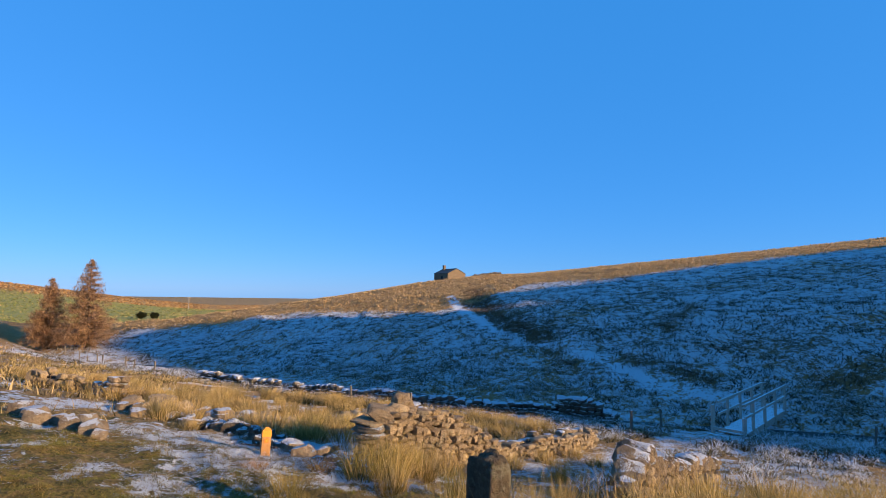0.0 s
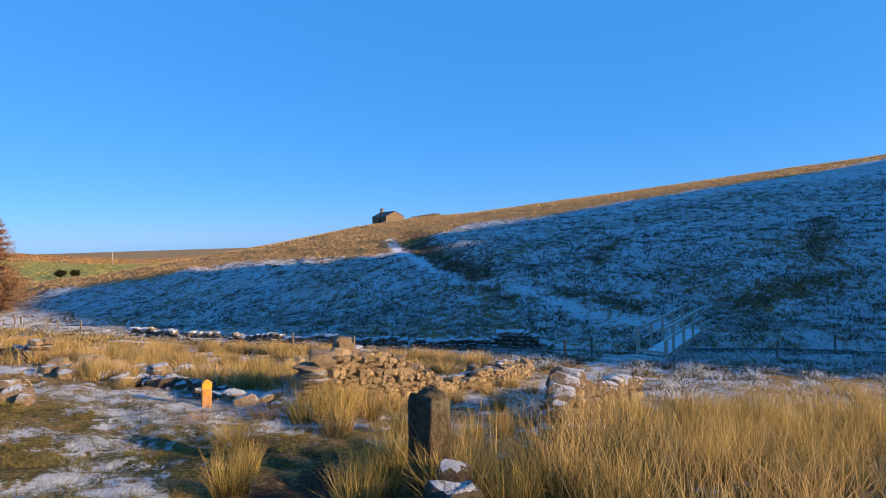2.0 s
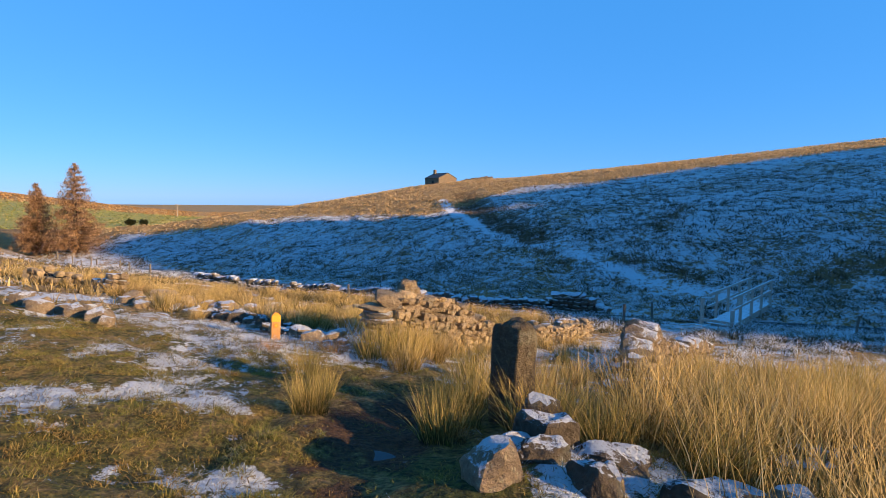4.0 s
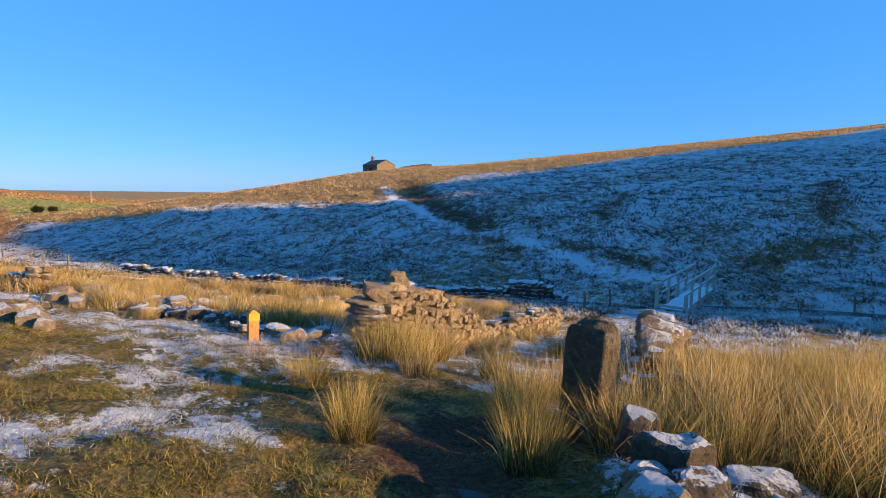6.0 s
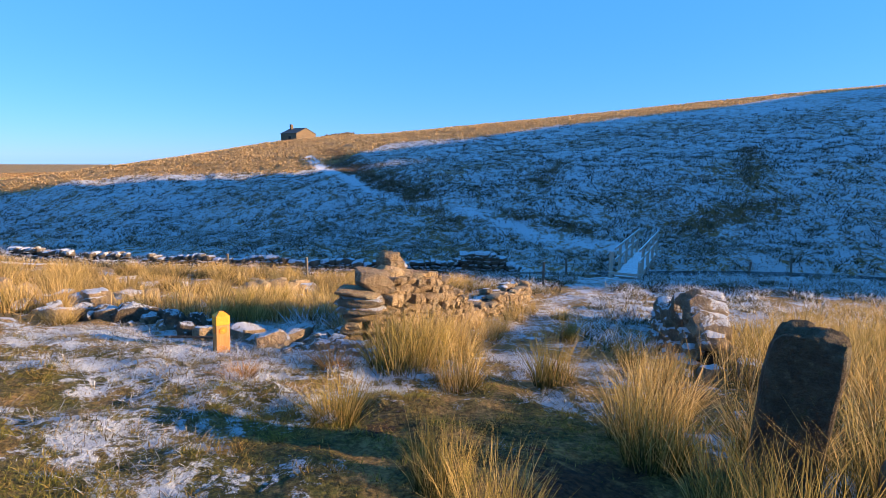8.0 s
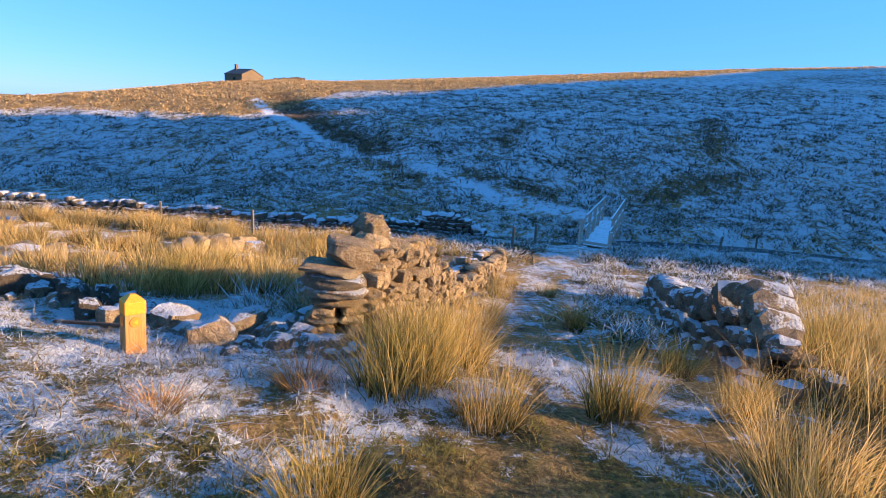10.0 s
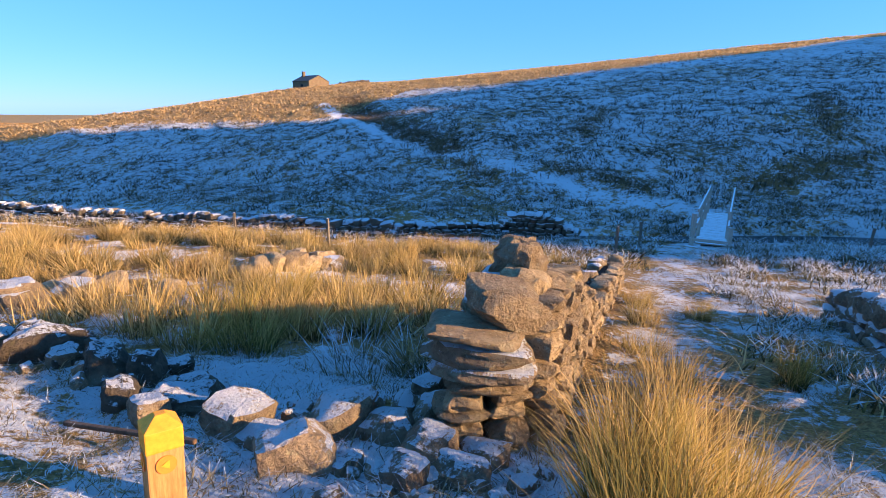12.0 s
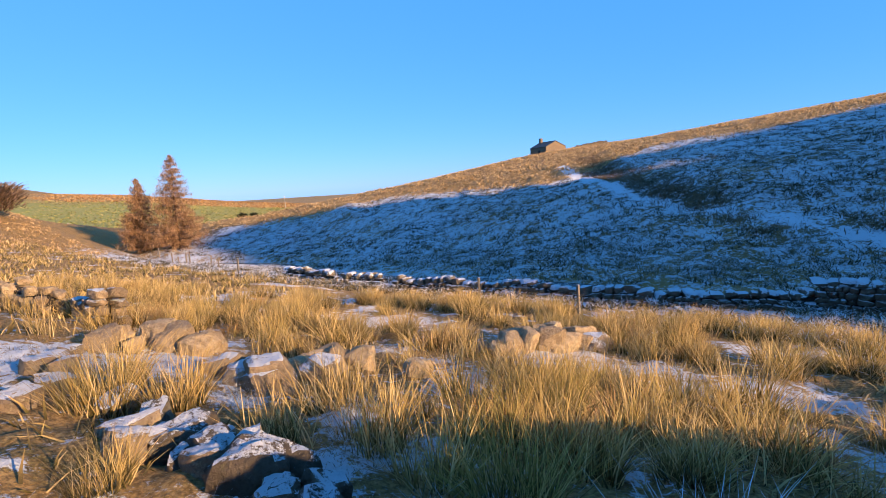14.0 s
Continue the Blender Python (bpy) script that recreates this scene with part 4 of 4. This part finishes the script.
def scatter(n, x0, x1, y0, y1, keep, seed):
    """Random places in a rectangle, kept with the chance that keep gives."""
    rng = np.random.default_rng(seed)
    x, y = rng.uniform(x0, x1, n), rng.uniform(y0, y1, n)
    k = rng.uniform(0, 1, n) < keep(x, y)
    return x[k], y[k]


def grass(name, label, x, y, tall, splay, material, wide, seed, each=1, clump=0.0, segments=2):
    rng = np.random.default_rng(seed)
    x, y = np.repeat(x, each), np.repeat(y, each)
    if clump:
        x, y = x + rng.normal(0, clump, len(x)), y + rng.normal(0, clump, len(y))
    base = np.stack([x, y, height(x, y) - 0.02], 1)
    lean = rng.normal(0, splay, (len(x), 2))
    me = blades(name, base, tall * rng.uniform(0.5, 1.2, len(x)), lean, material, wide, segments, 0.5, seed)
    tagged(new(name, me), label, "grass", kind="stuff")


def build_grass():
    # short turf on the near bank
    x, y = scatter(200000, -8, 3.2, 0.4, 9.6, lambda x, y: np.clip(0.5 + 1.1 * fbm(x, y, 0.55, 81), 0.03, 1) * (1 - 0.93 * step(0.34, 0.5, frost_at(x, y))) * step(13.5, 4, np.hypot(x + 1, y - 2)), 1)
    grass("turf", "short olive and straw turf of the near bank", x, y, 0.04, 0.9, TURF, 0.0035, 2)
    x, y = scatter(15000, -8, 3.0, 0.4, 9.2, lambda x, y: np.clip(0.35 + 1.5 * fbm(x, y, 0.6, 83), 0.02, 1) * (1 - 0.93 * step(0.34, 0.52, frost_at(x, y))) * step(13.5, 4, np.hypot(x + 1, y - 2)) * (np.hypot((x - 0.05) / 0.5, (y - 3.7) / 1.4) > 1) * ((x < 0.9) | (y < 5.5)), 21)
    grass("turf_tufts", "hummocky tufts of olive, rust and straw turf", x, y, 0.065, 0.9, TURF, 0.0036, 22, 32, 0.038)
    # rimed grass on frosted ground near by
    x, y = scatter(200000, -7, 6, 0.8, 14, lambda x, y: step(0.25, 0.5, frost_at(x, y)) * step(11, 5, np.hypot(x + 1, y - 6.5)), 3)
    grass("rimed_grass", "short frosted grass blades", x, y, 0.07, 1.3, WHITE_GRASS, 0.0042, 4)
    x, y = scatter(15000, -9, 13, 5, 21, lambda x, y: step(0.2, 0.5, frost_at(x, y)) * (across(x, y) < -4) * np.clip(0.45 + fbm(x, y, 0.7, 85), 0, 1), 23)
    grass("rimed_tufts", "tufts of frosted grass", x, y, 0.13, 1.2, WHITE_GRASS, 0.0038, 24, 16, 0.06)
    # rough grass between the rush clumps
    x, y = scatter(3200, -20, 8, 9, 26, lambda x, y: (across(x, y) < -7) * step(0.34, 0.12, frost_at(x, y)), 5)
    grass("rough_grass", "rough golden grass between the rush clumps", x, y, 0.24, 0.6, GOLD, 0.012, 6, 4, 0.12)
    # the rest of the rushes, past the single clumps
    x, y = scatter(760, -18, 5, 11.6, 25, lambda x, y: (across(x, y) < -8) * (across(x, y) > -21.5) * step(0.30, 0.12, frost_at(x, y)) * (from_line(x, y, TRACK) > 1.5), 15)
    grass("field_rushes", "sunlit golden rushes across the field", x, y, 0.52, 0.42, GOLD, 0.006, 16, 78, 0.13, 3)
    x, y = scatter(700, 3, 26, 7, 24, lambda x, y: (across(x, y) < -3) * (y < 23) * (from_line(x, y, TRACK) > 1.2) * (np.abs((y - 7.35) - (x - 3.35) * 1.4) > 0.9), 17)
    grass("verge_grass", "frosted rough grass below the lane wall", x, y, 0.34, 0.8, RIMED, 0.014, 18, 40, 0.22, 3)
    x, y = scatter(200, 2.4, 16, 2, 14, lambda x, y: (across(x, y) < -11) * (y < 0.72 * x + 5), 19)
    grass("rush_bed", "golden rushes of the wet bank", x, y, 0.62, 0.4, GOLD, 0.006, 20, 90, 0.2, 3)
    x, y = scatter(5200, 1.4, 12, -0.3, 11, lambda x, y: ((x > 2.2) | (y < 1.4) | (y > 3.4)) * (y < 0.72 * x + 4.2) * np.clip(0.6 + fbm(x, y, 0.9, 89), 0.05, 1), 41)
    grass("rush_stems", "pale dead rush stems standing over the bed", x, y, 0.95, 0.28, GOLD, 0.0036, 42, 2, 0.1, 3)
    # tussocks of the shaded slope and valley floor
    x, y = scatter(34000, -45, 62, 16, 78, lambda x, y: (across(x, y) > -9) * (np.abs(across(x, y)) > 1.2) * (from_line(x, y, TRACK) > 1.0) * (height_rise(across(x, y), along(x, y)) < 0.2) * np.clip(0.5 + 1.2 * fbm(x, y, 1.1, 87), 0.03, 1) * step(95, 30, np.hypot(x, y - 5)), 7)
    grass("slope_grass", "dark, lightly frosted tussock grass on the shaded slope", x, y, 0.30, 0.8, RIMED_SHADED, 0.032, 8, 8, 0.16)
    x, y = scatter(26000, -45, 62, 16, 78, lambda x, y: (across(x, y) > 1.5) * (from_line(x, y, TRACK) > 0.9) * (height_rise(across(x, y), along(x, y)) < 0.1) * np.clip(0.4 - 1.2 * fbm(x, y, 1.1, 87), 0.03, 1) * step(85, 25, np.hypot(x, y - 5)), 37)
    grass("slope_rime", "rime-covered tussock grass on the shaded slope", x, y, 0.20, 1.1, WHITE_GRASS, 0.026, 38, 9, 0.16)
    x, y = scatter(60000, -2, 40, 28, 82, lambda x, y: np.exp(-((from_line(x, y, GULLY) / 1.3) ** 2)) * 0.16 + sum(np.exp(-((from_line(x, y, line) / 0.7) ** 2)) for line in BRUSH) * 0.2, 39)
    grass("slope_heather", "dark brown heather and brush in the cuts of the slope", x, y, 0.42, 0.7, HEATHER, 0.02, 40, 12, 0.25)
    x, y = scatter(3600, -30, 50, 14, 46, lambda x, y: step(-9, -5, across(x, y)) * step(11, 4, across(x, y)) * (np.abs(across(x, y)) > 1.0) * (from_line(x, y, TRACK) > 0.9), 25)
    grass("valley_grass", "long drooping frosted grass on the valley floor", x, y, 0.42, 1.0, RIMED, 0.016, 26, 26, 0.2, 3)
    # paler blades above the sun line add to the crest's sunlit look
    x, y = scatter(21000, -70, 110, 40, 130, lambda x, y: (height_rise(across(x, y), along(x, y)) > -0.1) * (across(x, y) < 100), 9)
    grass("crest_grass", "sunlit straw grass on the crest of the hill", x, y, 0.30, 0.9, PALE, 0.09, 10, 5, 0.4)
    x, y = scatter(12000, -340, -20, 80, 430, lambda x, y: (np.degrees(np.arctan2(x, y - 3)) < -14) * (np.hypot(x, y) > 115) * (np.hypot(x, y) < 380), 27)
    grass("far_pasture", "sunlit green pasture across the valley", x, y, 0.5, 0.6, MEADOW, 0.4, 28, 3, 1.5)
    x, y = scatter(16000, -480, -30, 250, 560, lambda x, y: (np.degrees(np.arctan2(x, y - 3)) < -12) * (np.hypot(x, y) > 370) * (np.hypot(x, y) < 520), 29)
    grass("far_moor", "sunlit russet moor on the horizon", x, y, 0.8, 0.6, RUST, 0.5, 30, 3, 1.5)
    x, y = scatter(9000, -120, -44, 25, 95, lambda x, y: (across(x, y) < -4) * 1.0, 31)
    grass("knoll_grass", "sunlit straw grass on the knoll", x, y, 0.3, 0.7, PALE, 0.06, 32, 4, 0.25)
    x, y = scatter(2600, -48, -8, 14, 66, lambda x, y: (across(x, y) < -6) * step(-8, -14, x), 11)
    grass("pasture_grass", "sunlit rough pasture far along the bank", x, y, 0.32, 0.6, GOLD, 0.03, 12, 10, 0.25)


build_grass()


def build_puddle():
    x0, y0 = -0.05, 2.75
    verts = [(x0, y0, 0)] + [(x0 + 0.26 * math.cos(a) * (1 + 0.2 * math.sin(3 * a)), y0 + 0.5 * math.sin(a) * (1 + 0.15 * math.cos(2 * a)), 0) for a in np.linspace(0, 2 * math.pi, 40)[:-1]]
    low = min(gz(v[0], v[1]) for v in verts) + 0.025
    verts = [(x, y, low) for x, y, z in verts]
    tagged(new("puddle", mesh_from("puddle", verts, [(0, k, k % 39 + 1) for k in range(1, 40)], WATER)), "dark puddle in the muddy path", "water", kind="structure")


build_puddle()


# ---- trees ----
def larch(x, y, tall, seed, label):
    rng = np.random.default_rng(seed)
    t = thing("larch_tree", x, y, gz(x, y) - 0.1, 0, label, "tree", "larches")
    bm = bmesh.new()
    bmesh.ops.create_cone(bm, cap_ends=True, segments=9, radius1=tall * 0.016, radius2=0.015, depth=tall, matrix=pose(0, 0, tall / 2))
    part("trunk", bm, BARK, t)
    base, high, lean, wide = [], [], [], []
    verts, faces, rise = [], [], []
    z = tall * 0.06
    while z < tall * 0.99:
        f = z / tall
        reach = tall * 0.38 * (1 - f) ** 0.85 * min(1, 0.75 + 1.5 * f) + 0.1
        for j in range(rng.integers(5, 8)):
            a, l = rng.uniform(0, 2 * np.pi), reach * rng.uniform(0.6, 1.12)
            d = np.array([np.cos(a), np.sin(a)])
            droop = rng.uniform(-0.12, 0.12)
            pts = [np.array([d[0] * l * k, d[1] * l * k, z + l * (0.10 * k - 0.30 * k * k + droop * k + 0.22 * k**3)]) for k in (0, 0.35, 0.7, 1.0)]
            n = len(verts)
            for k, p in enumerate(pts):
                w = 0.030 * (1 - k / 3.3) * (1.2 - f)
                verts += [p + np.array([0, 0, w]), p - np.array([d[1] * w, -d[0] * w, w * 0.7]), p + np.array([d[1] * w, -d[0] * w, -w * 0.7])]
                if k:
                    q = n + 3 * k
                    faces += [(q - 3, q - 2, q + 1, q), (q - 2, q - 1, q + 2, q + 1), (q - 1, q - 3, q, q + 2)]
            for i in range(int(12 + l * 26)):
                k = rng.uniform(0.12, 1.0)
                seg = min(int(k * 3), 2)
                p = pts[seg] + (pts[seg + 1] - pts[seg]) * (k * 3 - seg if k < 1 else 1)
                base.append(p)
                high.append(rng.uniform(0.25, 0.7) * (0.5 + 0.5 * (1 - f)))
                lean.append(d * rng.uniform(-0.2, 1.0) + rng.normal(0, 0.9, 2))
                wide.append(0.022)
        z += tall * rng.uniform(0.014, 0.024)
    part("branchwork", mesh_from("branchwork", verts, faces, BARK, True), None, t)
    base = np.array(base)
    drop = rng.uniform(0, 1, len(base)) < 0.6
    high = np.array(high) * np.where(drop, -1, 1)
    me = blades("twigs", base, high, np.array(lean) * np.where(drop, -0.8, 1)[:, None], LARCH, np.array(wide), 2, 0.3, seed)
    part("twigwork", me, None, t)


larch(-41.3, 61.4, 10.4, 5, "tall bare larch with orange-brown twigs")
larch(-46.2, 62.0, 8.3, 6, "shorter bare larch with orange-brown twigs")


# ---- fences, poles, far bushes ----
def stake(x, y, tall, thick, label, group, name="fence_post", category="fence post"):
    ob = part(name, beam((0, 0, -0.3), (random.uniform(-0.05, 0.05), random.uniform(-0.05, 0.05), tall), thick, thick, thick * 0.1), STAKE)
    ob.location = (x, y, gz(x, y))
    tagged(ob, label, category, group)
    return ob


for k in range(9):
    f = k / 8
    stake(-22.0 - 22 * f + random.uniform(-0.5, 0.5), 40.0 + 21 * f, 0.95, 0.10, "grey timber stake of a field fence", "field fence")
for x, y in ((-4.4, 27.6), (9.8, 22.4), (8.2, 21.4), (-1.0, 24.6), (16.5, 19.5), (20.5, 21.0)):
    stake(x, y, 0.9, 0.08, "grey timber stake beside the stream", "stream fence")


def pole(x, y, z, tall, label):
    p = thing("utility_pole", x, y, z, 0, label, "utility pole", "utility poles")
    bm = bmesh.new()
    bmesh.ops.create_cone(bm, cap_ends=True, segments=10, radius1=0.22, radius2=0.14, depth=tall, matrix=pose(0, 0, tall / 2))
    part("shaft", bm, TIMBER, p)
    part("crossarm", beam((-0.8, 0, tall - 0.3), (0.8, 0, tall - 0.3), 0.16, 0.16, 0.02), TIMBER, p)


for az, r, tall in ((-44.8, 150, 5.2), (-44.3, 165, 3.8), (-43.5, 190, 2.4), (-26.2, 330, 7.5)):
    x, y = -2.07 + r * math.sin(radians(az)), 7.9 + r * math.cos(radians(az))
    pole(x, y, gz(x, y) - 0.2, tall, "pale timber utility pole in distant fields")


def bush(x, y, tall, wide, material, seed, label, name="bush"):
    rng = np.random.default_rng(seed)
    b = thing(name, x, y, gz(x, y) - 0.1, 0, label, name)
    n = 2600
    d = rng.normal(0, 1, (n, 3))
    d /= np.linalg.norm(d, axis=1)[:, None]
    r = rng.uniform(0.35, 1.0, n) * (1 + 0.25 * np.sin(d[:, 0] * 5 + seed) * np.cos(d[:, 1] * 4))
    base = np.stack([d[:, 0] * r * wide / 2, d[:, 1] * r * wide / 2, tall * (0.5 + 0.46 * d[:, 2] * r)], 1)
    part("crown", blades("crown", base, rng.uniform(0.1, 0.22, n) * tall, d[:, :2] * 1.2 + rng.normal(0, 0.6, (n, 2)), material, tall * 0.022, 2, 0.3, seed), None, b)
    bm = bmesh.new()
    bmesh.ops.create_cone(bm, cap_ends=True, segments=8, radius1=tall * 0.04, radius2=tall * 0.015, depth=tall * 0.7, matrix=pose(0, 0, tall * 0.35))
    part("trunk", bm, BARK, b)


for az, r, tall, wide in ((-30.4, 215, 2.7, 3.2), (-29.3, 215, 2.5, 2.8)):
    bush(-2.07 + r * math.sin(radians(az)), 7.9 + r * math.cos(radians(az)), tall, wide, BUSH, int(az * -10), "dark evergreen bush in a distant green field")
bush(-64.5, 60.5, 4.2, 6.5, BARE, 3, "bare russet tree on the knoll", "small_tree")
